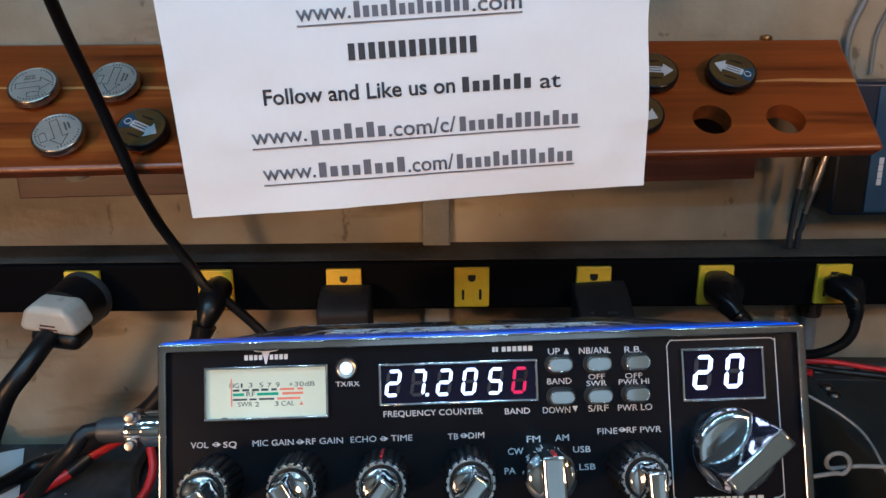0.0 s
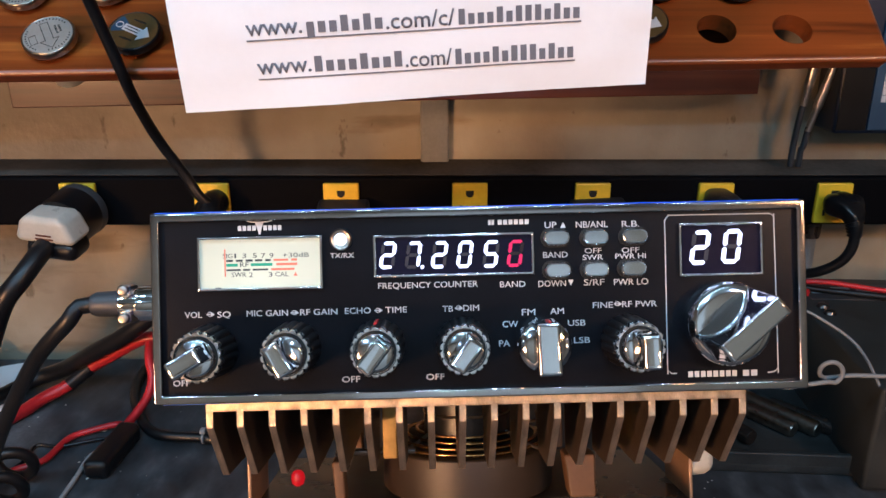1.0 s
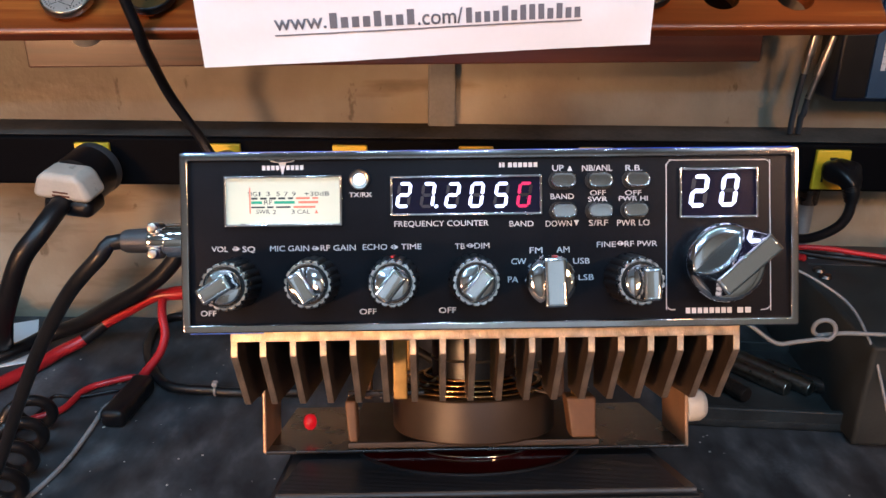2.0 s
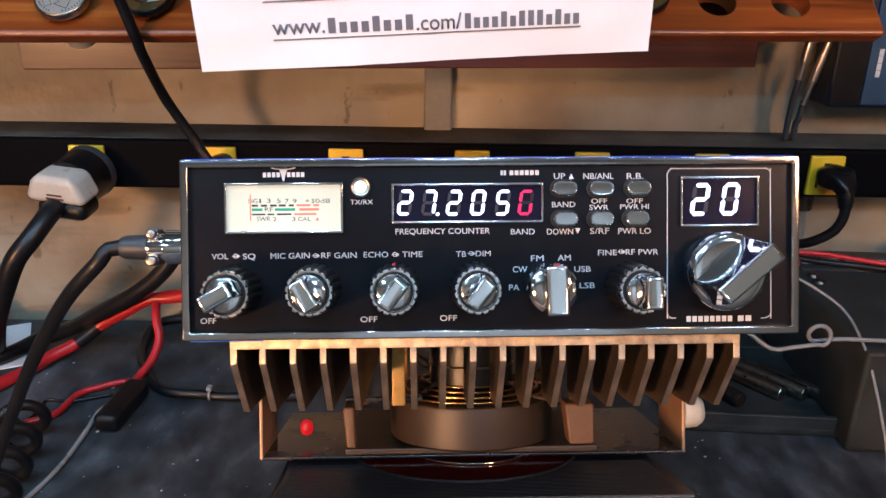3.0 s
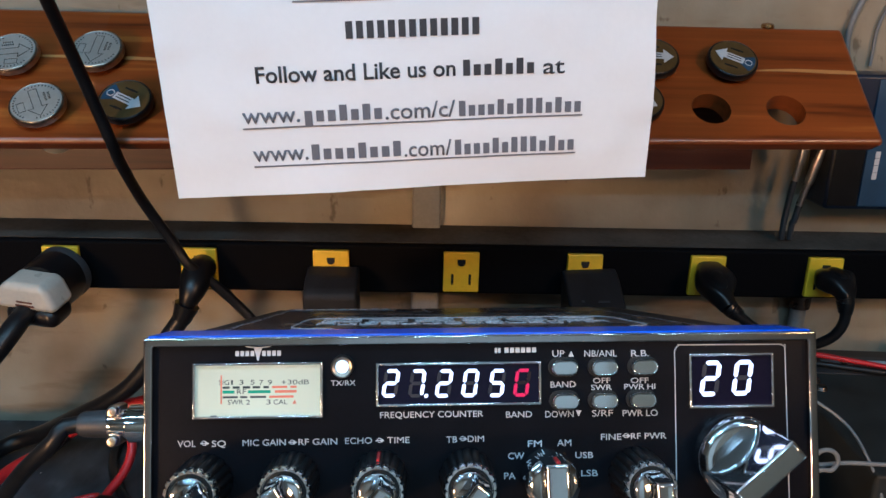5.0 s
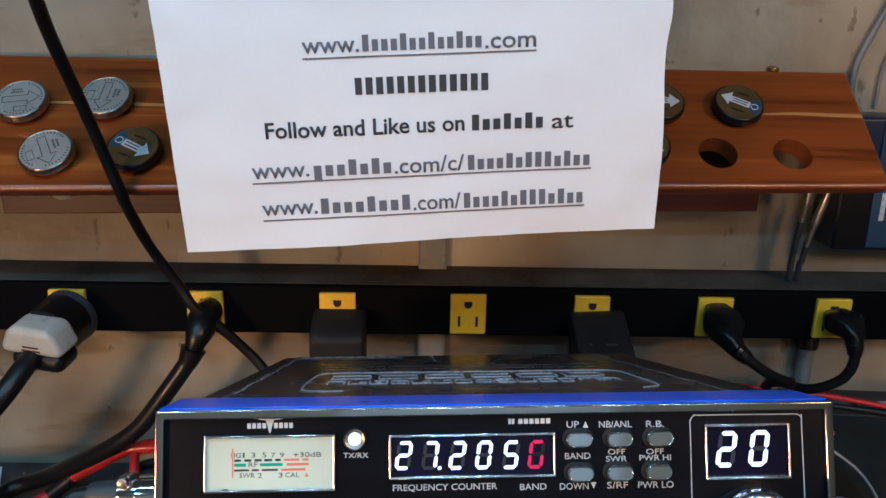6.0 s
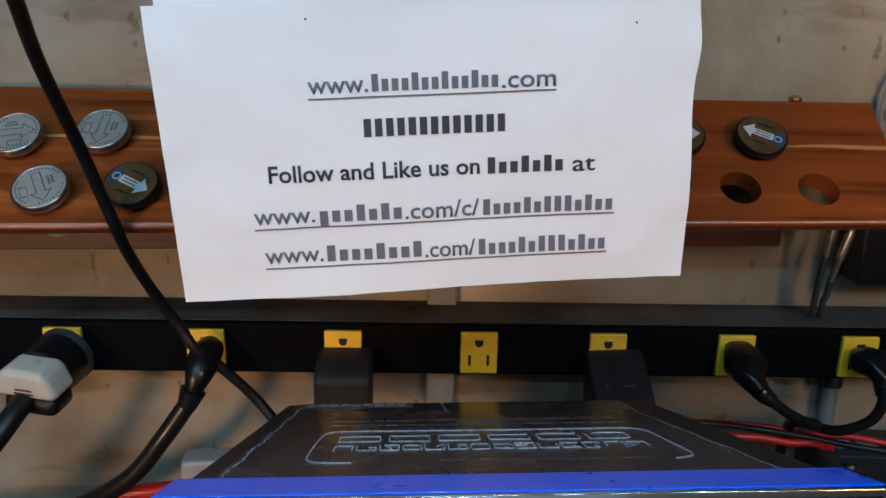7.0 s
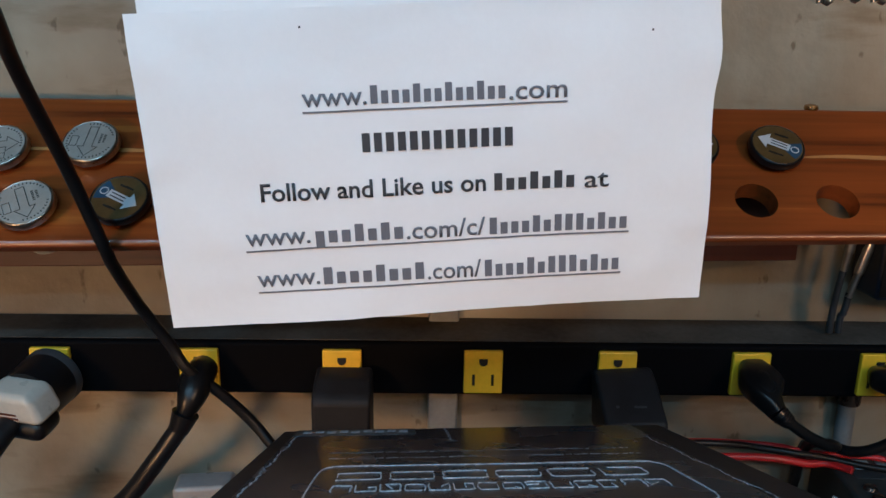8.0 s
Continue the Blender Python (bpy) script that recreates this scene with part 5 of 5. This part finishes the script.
box(bm, (-0.040, 0.098, -0.0405), (0.034, 0.004, 0.0022), 0.0004, 1)
part("top_rail", bm, M_STEELDARK, fan)
for px in (-0.0336, 0.0450):
    for py in (0.095, 0.160):
        bm = bmesh.new()
        box(bm, (px, py, -0.0235), (0.0060, 0.0040, 0.0380), 0.0005, 1)
        part("standoff", bm, M_DULLBRASS, fan, "flat brass standoff")
bm = bmesh.new()
lathe(bm, [(0.0185, -0.0428), (0.0195, -0.041), (0.0195, -0.029), (0.0188, -0.0282), (0.0195, -0.0274), (0.0195, -0.016), (0.0188, -0.0152), (0.0195, -0.0144), (0.0195, -0.008), (0.018, -0.006)], 44, pose(FX, FY - 0.004, 0))
part("motor_hub", bm, M_PLUG, fan, "black motor hub")
# nickel rings put the hub's ring highlights into the shape
for z in (-0.0282, -0.0152):
    bm = bmesh.new()
    torus(bm, 0.0194, 0.0006, (FX, FY - 0.004, z), segs=56, ring=6)
    part("hub_highlight_ring", bm, M_NICKEL, fan, "nickel ring in place of a highlight on the hub")
for R, z in ((0.0230, -0.0370), (0.0275, -0.0385), (0.0315, -0.0400), (0.0350, -0.0415)):
    bm = bmesh.new()
    torus(bm, R, 0.0008, (FX, FY, z), segs=64, ring=8)
    part("guard_ring", bm, M_BRASS, fan, "warm shining guard wire")
for a in (40, 140, 220, 320):
    bm = bmesh.new()
    ca, sa = math.cos(radians(a)), math.sin(radians(a))
    tube(bm, [(FX + r * ca, FY + r * sa, z) for r, z in ((0.022, -0.0364), (0.034, -0.0410), (0.046, -0.0418))], 0.0008, 8)
    part("guard_arm", bm, M_NICKEL, fan)

# mounting bracket
BZ, BY0, BY1 = -0.0752, 0.128, 0.166
bm = bmesh.new()
box(bm, (0.002, BY0 + 0.046, BZ), (0.2056, 0.092, 0.0018), 0.0004, 1)
br = part("mounting_bracket", bm, M_STEELDARK, radio, "brown-toned steel mounting bracket")
# arms take the lit, tan copy of the bracket's metal
for sx in (-0.1008, 0.1040):
    bm = bmesh.new()
    vs = box(bm, (sx, (BY0 + BY1) / 2, -0.0257), (0.0018, BY1 - BY0, 0.0995), 0.0004, 1)
    part("bracket_arm", bm, M_ARMLIT, br)
bm = bmesh.new()
lathe(bm, [(0.0080, 0.0), (0.0085, 0.001), (0.0080, 0.007), (0.0060, 0.010), (0.0030, 0.011)], 24, pose(0.1049, 0.1350, -0.0565, 0, 90, 0))
part("thumb_screw", bm, M_NYLON, br, "white plastic thumb screw")
# glowing bead put where a red reflection lies on the bracket
bm = bmesh.new()
lathe(bm, [(0.0012, -0.0036), (0.0028, -0.0024), (0.0034, 0.0), (0.0032, 0.0020), (0.0022, 0.0036), (0.0008, 0.0042)], 24, pose(-0.0822, 0.150, -0.0660))
part("red_glow_bead", bm, M_REDGLOW, br, "small glowing red bead in place of a red reflection")

# ---- black stand under the radio ----
stand = thing("radio_stand", Matrix.Identity(4), "black ribbed plastic stand that carries the radio", "stand")
SZ = -0.0780
top = [RADIO @ Vector(v) for v in ((-0.0885, 0.0740, SZ), (0.0945, 0.0740, SZ), (0.0850, 0.2050, SZ), (-0.0930, 0.2050, SZ))]
bm = bmesh.new()
tv = [bm.verts.new(v) for v in top]
bv = [bm.verts.new((v.x * 1.06, v.y - (0.030 if k < 2 else -0.01), 0.0)) for k, v in enumerate(top)]
bm.faces.new(tv)
bm.faces.new(bv[::-1])
for k in range(4):
    bm.faces.new((tv[k], bv[k], bv[(k + 1) % 4], tv[(k + 1) % 4]))
bmesh.ops.recalc_face_normals(bm, faces=bm.faces[:])
bmesh.ops.bevel(bm, geom=bm.edges[:], offset=0.0028, segments=3, affect="EDGES")
part("body", bm, M_STAND, stand)
for k in range(28):
    d = 0.0765 + 0.0018 * k
    bm = bmesh.new()
    box(bm, (0.0005, d, SZ + 0.0001), (0.172 - 0.1 * (d - 0.076), 0.0010, 0.0004), 0, 1)
    bmesh.ops.transform(bm, matrix=RADIO, verts=bm.verts)
    part("rib", bm, M_STAND, stand)
random.seed(31)
tv_ends = top[:2]
bv_ends = [Vector((v.x * 1.06, v.y - 0.030, 0.0)) for v in tv_ends]
for k in range(60):
    a, b = tv_ends[0].lerp(tv_ends[1], (k + 0.5) / 60), bv_ends[0].lerp(bv_ends[1], (k + 0.5) / 60)
    bm = bmesh.new()
    tube(bm, [a.lerp(b, 0.06) + Vector((0, -0.0002, 0)), a.lerp(b, 0.5) + Vector((0, -0.0003, 0)), a.lerp(b, 0.98)], 0.0007 + 0.0004 * random.random(), 6)
    part("front_rib", bm, M_STAND, stand)
# flat disc; the red light of the round recess is put into its colour
bm = bmesh.new()
lathe(bm, [(0.0560, -0.0700), (0.0560, -0.0690), (0.0030, -0.0692)], 72, RADIO @ pose(-0.002, 0.1520, SZ + 0.0698))
red_inset = part("red_inset", bm, M_REDINSET, stand, "glossy dark red disc coloured as a red-lit round recess")
bm = bmesh.new()
torus(bm, 0.0567, 0.0009, (0, 0, 0), RADIO @ pose(-0.002, 0.1520, SZ + 0.0006), 96, 6)
part("rim", bm, M_STAND, stand)
bm = bmesh.new()
torus(bm, 0.0325, 0.0007, (0, 0, 0), RADIO @ pose(0.001, 0.1520, SZ + 0.0014), 72, 8)
part("chrome_ring", bm, M_CHROME, stand, "thin chrome ring")

# ---- microphone cable on the radio's side ----
MIC = RADIO @ pose(-0.0990, 0.0200, 0.0295, 0, -90, 0)
mic = thing("microphone_cable", MIC, "black microphone cable with a chrome screw connector", "cable")
bm = bmesh.new()
lathe(bm, [(0.0052, 0.0), (0.0052, 0.004), (0.0058, 0.0045), (0.0058, 0.0100), (0.0050, 0.0105)], 36)
part("connector_nut", bm, M_CHROME, mic, "chrome screw connector")
bm = bmesh.new()
lathe(bm, [(0.0046, 0.0100), (0.0046, 0.0150), (0.0040, 0.0170)], 32)
part("connector_neck", bm, M_CHROME, mic)
bm = bmesh.new()
box(bm, (0, 0, 0.0140), (0.0125, 0.0080, 0.0040), 0.0012, 2)
clampm = part("cord_clamp", bm, M_NICKEL, mic, "nickel cord clamp")
for sx in (-0.0062, 0.0062):
    bm = bmesh.new()
    lathe(bm, [(0.0016, -0.001), (0.0018, 0.0), (0.0018, 0.0012), (0.0012, 0.0018)], 16, pose(sx * 0.72, -0.004, 0.0140, 90, 0, 0))
    part("clamp_screw", bm, M_RIM, clampm)
bm = bmesh.new()
lathe(bm, [(0.0042, 0.0155), (0.0043, 0.0165), (0.0040, 0.0240), (0.0034, 0.0255)], 28)
part("rubber_boot", bm, M_RUBBERGREY, mic, "grey rubber boot")
inv = MIC.inverted()
bm = bmesh.new()
path = [MIC @ Vector((0, 0, 0.022)), MIC @ Vector((-0.0006, 0, 0.030)), (-0.1320, 0.362, 0.1967), (-0.1444, 0.365, 0.1840), (-0.1588, 0.375, 0.1663), (-0.1777, 0.390, 0.1404), (-0.2009, 0.410, 0.1056), (-0.235, 0.435, 0.05), (-0.256, 0.440, 0.022), (-0.2615, 0.4330, 0.0165)]
tube(bm, [inv @ Vector(q) for q in path], 0.0027, 16)
part("cord", bm, M_RUBBER, mic)
bm = bmesh.new()
a0, a1 = Vector((-0.2490, 0.432, 0.0165)), Vector((-0.2770, 0.552, 0.0165))
ax = (a1 - a0).normalized()
sd = Vector((0, 0, 1)).cross(ax).normalized()
up = ax.cross(sd)
turns, per = 5, 32
pts = []
for k in range(turns * per + 1):
    a = 2 * math.pi * k / per
    pts.append(inv @ (a0 + (a1 - a0) * (k / (turns * per)) + 0.0125 * (math.cos(a) * sd + math.sin(a) * up)))
tube(bm, pts, 0.0036, 12, raw=True)
part("coiled_cord", bm, M_RUBBER, mic, "coiled black cord lying on the bench")

# ---- wires on the bench ----
red1 = cord("red_power_lead", [(-0.13, 0.610, 0.075), (-0.175, 0.640, 0.060), (-0.2086, 0.650, 0.050), (-0.2295, 0.651, 0.047), (-0.2509, 0.653, 0.035), (-0.2723, 0.6541, 0.022), (-0.2861, 0.6474, 0.012), (-0.3012, 0.6354, 0.007), (-0.3083, 0.6231, 0.0050), (-0.3177, 0.6050, 0.0050), (-0.34, 0.57, 0.005), (-0.38, 0.53, 0.005)], 0.0046, M_RED, "thick red power lead with a black sleeve on the bench", "wire")
bm = bmesh.new()
tube(bm, [(-0.2720, 0.6541, 0.0222), (-0.2795, 0.6510, 0.0166), (-0.2863, 0.6472, 0.0120)], 0.0053, 14)
part("sleeve", bm, M_RUBBER, red1, "black sleeve")
fuse = cord("red_fused_wire", [(-0.16, 0.640, 0.064), (-0.200, 0.652, 0.053), (-0.2200, 0.652, 0.050), (-0.2228, 0.6460, 0.044), (-0.2202, 0.6356, 0.036), (-0.2166, 0.6282, 0.028), (-0.2178, 0.6164, 0.018), (-0.2250, 0.6010, 0.0095), (-0.2264, 0.5935, 0.008)], 0.0031, M_RED, "red wire with a black fuse holder on the bench", "wire")
bm = bmesh.new()
box(bm, (0, 0, 0), (0.0165, 0.050, 0.013), 0.004, 3, pose(0, 0, 0, 0, 0, -6))
for v in bm.verts:
    v.co.x *= 1.0 - 4.0 * max(0.0, v.co.y - 0.004)
bmesh.ops.translate(bm, vec=(-0.2252, 0.5715, 0.0067), verts=bm.verts)
part("fuse_holder", bm, M_PLUG, fuse, "black fuse holder")
cord("thin_red_wire", [(-0.2300, 0.594, 0.006), (-0.2335, 0.6043, 0.005), (-0.2489, 0.5992, 0.004), (-0.2629, 0.5897, 0.003), (-0.2679, 0.5650, 0.003), (-0.2815, 0.5545, 0.003), (-0.2900, 0.5455, 0.003), (-0.31, 0.535, 0.003), (-0.36, 0.53, 0.003)], 0.0022, M_RED, "thin red wire on the bench", "wire")
cord("thin_black_wire", [(-0.2380, 0.588, 0.003), (-0.2416, 0.5901, 0.0025), (-0.2648, 0.5821, 0.002), (-0.2819, 0.5831, 0.002), (-0.2818, 0.5662, 0.002), (-0.29, 0.53, 0.002)], 0.0013, M_RUBBER, "thin black wire on the bench", "wire", 8)
cord("white_wire", [(-0.2330, 0.577, 0.004), (-0.2400, 0.5700, 0.003), (-0.2403, 0.5443, 0.002), (-0.2406, 0.5162, 0.002), (-0.2437, 0.4934, 0.002), (-0.250, 0.47, 0.002)], 0.0015, M_CLEAR, "thin white wire on the bench", "wire", 8)
loop_cable = cord("looped_cable", [(-0.180, 0.705, 0.004), (-0.225, 0.706, 0.004), (-0.2430, 0.695, 0.004), (-0.2430, 0.6640, 0.004), (-0.2340, 0.6340, 0.004), (-0.2130, 0.6000, 0.004), (-0.1960, 0.5912, 0.004), (-0.1730, 0.5890, 0.004), (-0.1600, 0.5865, 0.004), (-0.11, 0.588, 0.004)], 0.0034, M_RUBBER, "black looped cable with a white tie on the bench")
bm = bmesh.new()
torus(bm, 0.0036, 0.0009, (0, 0, 0), pose(-0.1716, 0.5888, 0.0042, 0, 90, 0), 24, 8)
box(bm, (-0.1716, 0.5888, 0.0092), (0.0040, 0.0050, 0.0035), 0.001, 2)
part("tie", bm, M_CLEAR, loop_cable, "small white tie")
note = thing("paper_note", pose(-0.372, 0.650, 0.0006, 0, 0, 24), "white folded paper lying on the bench", "paper")
bm = bmesh.new()
box(bm, (0, 0, 0.0004), (0.085, 0.075, 0.0006), 0.0001, 1)
part("sheet", bm, M_PAPER, note)
nut = thing("wire_nut", pose(-0.374, 0.692, 0.0, 0, 0, 20), "small yellow plastic wire connector", "wire connector")
bm = bmesh.new()
lathe(bm, [(0.0072, 0.0), (0.0075, 0.004), (0.0060, 0.013), (0.0035, 0.018)], 14)
part("shell", bm, M_YELLOW, nut)
block = thing("plug_block", pose(-0.166, 0.640, 0.053, 0, 0, 6), "milky grey plastic connector on the leads behind the radio", "connector")
bm = bmesh.new()
box(bm, (0, 0, 0.016), (0.036, 0.020, 0.030), 0.003, 3)
part("block", bm, M_CLEAR, block)
bm = bmesh.new()
lathe(bm, [(0.0022, 0.0), (0.0022, 0.0006)], 16, pose(-0.011, -0.0098, 0.016, 90, 0, 0))
part("screw_hole", bm, M_SLOT, block)

# ---- right of the radio: power supply, tray, bent wire ----
psu = thing("power_supply", pose(0.343, 0.615, 0.0, 0, 0, -3), "black metal power supply box standing on the bench", "power supply")
bm = bmesh.new()
box(bm, (0, 0, 0.0375), (0.186, 0.176, 0.071), 0.003, 3)
part("housing", bm, M_SUPPLY, psu)
bm = bmesh.new()
box(bm, (-0.045, 0.058, 0.0733), (0.075, 0.030, 0.0008), 0.0002, 1)
lab = part("label", bm, M_RUBBERGREY, psu, "dark label with pale print")
for k in range(4):
    bm = bmesh.new()
    box(bm, (-0.072 + 0.018 * k, 0.060, 0.0739), (0.013, 0.012, 0.0004))
    part("print_bar", bm, mat("pale_print", (0.38, 0.48, 0.54), 0.6), lab)
for k in range(4):
    bm = bmesh.new()
    lathe(bm, [(0.0045, 0), (0.0045, 0.002)], 6, pose(-0.040 + 0.04 * k, -0.0880, 0.012, 90, 0, 0))
    part("foot_bolt", bm, M_NICKEL, psu)
for k, (yy, zz) in enumerate(((0.030, 0.0665), (0.018, 0.0665))):
    bm = bmesh.new()
    lathe(bm, [(0.0040, 0.0), (0.0046, 0.001), (0.0036, 0.003), (0.001, 0.0035)], 18, pose(-0.080, yy, 0.0725))
    part("screw", bm, M_STEELDARK, psu)
terminal = thing("terminal_block", pose(0.385, 0.672, 0.0732), "milky white plastic terminal block on the power supply", "connector")
bm = bmesh.new()
box(bm, (0.0, 0.0, 0.012), (0.045, 0.022, 0.024), 0.004, 3)
part("block", bm, M_NYLON, terminal)
cord("red_lead", [(0.12, 0.690, 0.084), (0.175, 0.694, 0.083), (0.2181, 0.692, 0.0810), (0.2351, 0.690, 0.0783), (0.2515, 0.685, 0.0784), (0.2775, 0.678, 0.0805), (0.2993, 0.670, 0.0800), (0.34, 0.660, 0.0765), (0.46, 0.65, 0.06)], 0.0021, M_RED, "red lead lying over the power supply", "wire")
cord("red_lead", [(0.11, 0.680, 0.070), (0.170, 0.684, 0.076), (0.2103, 0.682, 0.0771), (0.2374, 0.680, 0.0738), (0.2500, 0.680, 0.0742), (0.2620, 0.668, 0.0760)], 0.0027, M_RED, "short red lead ending on the power supply", "wire")
cord("black_lead", [(0.10, 0.68, 0.078), (0.150, 0.690, 0.083), (0.1867, 0.690, 0.0830), (0.2119, 0.688, 0.0806), (0.2282, 0.682, 0.0808), (0.2492, 0.680, 0.0785), (0.275, 0.672, 0.0765), (0.33, 0.655, 0.0760), (0.46, 0.65, 0.06)], 0.0024, M_RUBBER, "black lead lying over the power supply", "wire")
cord("sling_wire", [(0.205, 0.590, 0.105), (0.2250, 0.575, 0.098), (0.2414, 0.5600, 0.0876), (0.2461, 0.5400, 0.0744), (0.2510, 0.5300, 0.0567), (0.2543, 0.5100, 0.0260), (0.256, 0.50, 0.002)], 0.0009, M_GREYPVC, "thin shiny bare wire beside the power supply", "wire", 8)
tray = thing("parts_tray", pose(0.205, 0.602, 0.0, 0, 0, -4), "flat black tray with loose metal pieces", "tray")
bm = bmesh.new()
box(bm, (0, 0, 0.004), (0.110, 0.100, 0.008), 0.002, 2)
part("base", bm, M_TRAY, tray)
for c, s in (((0, -0.048, 0.0105), (0.110, 0.004, 0.009)), ((0, 0.048, 0.0105), (0.110, 0.004, 0.009)), ((0.053, 0, 0.0105), (0.004, 0.092, 0.009)), ((-0.053, 0, 0.0105), (0.004, 0.092, 0.009))):
    bm = bmesh.new()
    box(bm, c, s, 0.001, 2)
    part("rim", bm, M_TRAY, tray)
for k, (bx, by, turn, ln) in enumerate(((0.000, 0.004, 38, 0.062), (0.016, 0.004, 38, 0.062), (-0.024, -0.010, 30, 0.045), (0.034, -0.006, 44, 0.05))):
    bar = thing("metal_sleeve", Matrix.Translation((0.205 + bx, 0.602 + by, 0.0140 - 0.0005)) @ pose(0, 0, 0, 90, 0, turn), "dull metal sleeve lying in the black tray", "metal sleeve", "metal sleeves")
    bm = bmesh.new()
    lathe(bm, [(0.0036, -ln / 2), (0.0054, -ln / 2), (0.0055, -ln / 2 + 0.001), (0.0055, ln / 2 - 0.001), (0.0050, ln / 2), (0.0036, ln / 2)], 20)
    part("tube", bm, M_STEELDARK if k > 1 else M_RIM, bar)
bm = bmesh.new()
rod = [(0.150, 0.535, 0.098), (0.166, 0.525, 0.090), (0.180, 0.520, 0.0815), (0.192, 0.520, 0.0825), (0.206, 0.520, 0.0845)]
rod += [(0.2085 + 0.0058 * math.sin(a), 0.5205 + 0.0006 * k, 0.0893 - 0.0058 * math.cos(a)) for k, a in enumerate([0.3 + 0.6 * j for j in range(11)])]
rod += [(0.222, 0.5255, 0.0855), (0.246, 0.523, 0.0860), (0.268, 0.522, 0.0860), (0.29, 0.532, 0.083), (0.30, 0.545, 0.0745)]
bent = thing("bent_wire", Matrix.Identity(4), "bent bright spring wire with a loop, resting on the power supply", "wire")
tube(bm, rod, 0.0013, 12)
part("rod", bm, M_GREYPVC, bent)

# ---- at the rack's end: blue box, coax connectors, thin cable ----
bluebox = thing("blue_device", pose(0.3019, 0.695, 0.192), "dark blue plastic box with worn pale print hanging on the wall", "device")
bm = bmesh.new()
box(bm, (0.010, 0.0, 0.048), (0.094, 0.034, 0.094), 0.003, 3)
part("shell", bm, M_NAVY, bluebox)
bm = bmesh.new()
box(bm, (-0.0253, -0.0176, 0.0260), (0.0210, 0.0012, 0.0440), 0.0004, 1)
part("dark_panel", bm, M_PLUG, bluebox, "black panel")
bm = bmesh.new()
box(bm, (0.0210, -0.0178, 0.048), (0.0700, 0.0016, 0.088), 0.0004, 1)
pnl = part("blue_panel", bm, M_BLUELAB, bluebox, "blue panel")
for k in range(4):
    bm = bmesh.new()
    box(bm, (-0.0065, -0.0189, 0.0260 + 0.0050 * k), (0.0032, 0.0006, 0.0046))
    part("print_bar", bm, M_WHITE, pnl)
for p0, p1, ln in ((Vector((0.2440, 0.684, 0.212)), Vector((0.2465, 0.682, 0.240)), 0.75), (Vector((0.2500, 0.684, 0.194)), Vector((0.2590, 0.680, 0.240)), 1.0)):
    ob = thing("coax_connector", Matrix.Identity(4), "shiny metal coax connector on a grey cable by the rack", "connector", "coax connectors")
    q = (p1 - p0).to_track_quat("Z", "Y").to_matrix().to_4x4()
    bm = bmesh.new()
    lathe(bm, [(0.0022, 0.0), (0.0024, 0.016 * ln), (0.0030, 0.017 * ln), (0.0032, 0.018 * ln), (0.0032, 0.034 * ln), (0.0027, 0.035 * ln), (0.0024, 0.046 * ln)], 24, Matrix.Translation(p0) @ q)
    part("barrel", bm, M_NICKEL, ob, "shiny metal barrel")
    bm = bmesh.new()
    tube(bm, [p0 + Vector((0.0002, 0, 0.003)), p0 + Vector((-0.0006, 0.002, -0.012)), (p0.x - 0.001, 0.688, 0.180), (p0.x, 0.690, 0.1672)], 0.0022, 12)
    part("cable", bm, M_RUBBERGREY, ob)
cord("thin_wall_cable", [(0.31, 0.706, 0.42), (0.298, 0.710, 0.37), (0.287, 0.7105, 0.342), (0.279, 0.7105, 0.320), (0.279, 0.7105, 0.300), (0.288, 0.7105, 0.282)], 0.0022, M_GREYPVC, "thin grey cable on the wall")
cord("thin_wall_cable", [(0.36, 0.7105, 0.37), (0.318, 0.7115, 0.350), (0.300, 0.7115, 0.322), (0.298, 0.7115, 0.29)], 0.0012, M_GREYPVC, "very thin pale cable on the wall", segs=8)

# small clip near the wall at the top
tool = thing("hanging_clip", Matrix.Identity(4), "small metal clip hanging on the wall under the shelf", "clip")
bm = bmesh.new()
tube(bm, [(0.215, 0.708, 0.600), (0.215, 0.708, 0.45), (0.215, 0.708, 0.400)], 0.0010, 8)
part("wire", bm, M_NICKEL, tool)
for bx, bw, mm in ((0.208, 0.010, M_WHITE), (0.222, 0.016, M_PLUG), (0.238, 0.012, M_NICKEL)):
    bm = bmesh.new()
    box(bm, (bx, 0.707, 0.3985), (bw, 0.008, 0.006), 0.0012, 2)
    part("jaw", bm, mm, tool)

# dust specks on the bench
rng = random.Random(11)
bm = bmesh.new()
for k in range(260):
    x, y = rng.uniform(-0.42, 0.42), rng.uniform(0.34, 0.70)
    r = rng.uniform(0.0003, 0.0009) * (2.2 if rng.random() < 0.05 else 1)
    c = [bm.verts.new((x + r * rng.uniform(0.6, 1.3) * math.cos(a), y + r * rng.uniform(0.6, 1.3) * math.sin(a), 0.0004)) for a in (0, 1.25, 2.5, 3.8, 5.0)]
    t = bm.verts.new((x, y, 0.0004 + 0.5 * r))
    for i in range(5):
        bm.faces.new((c[i], c[(i + 1) % 5], t))
tagged(finish("dust_specks", bm, M_NYLON), "pale dust specks and crumbs on the black bench", "dust", kind="stuff")
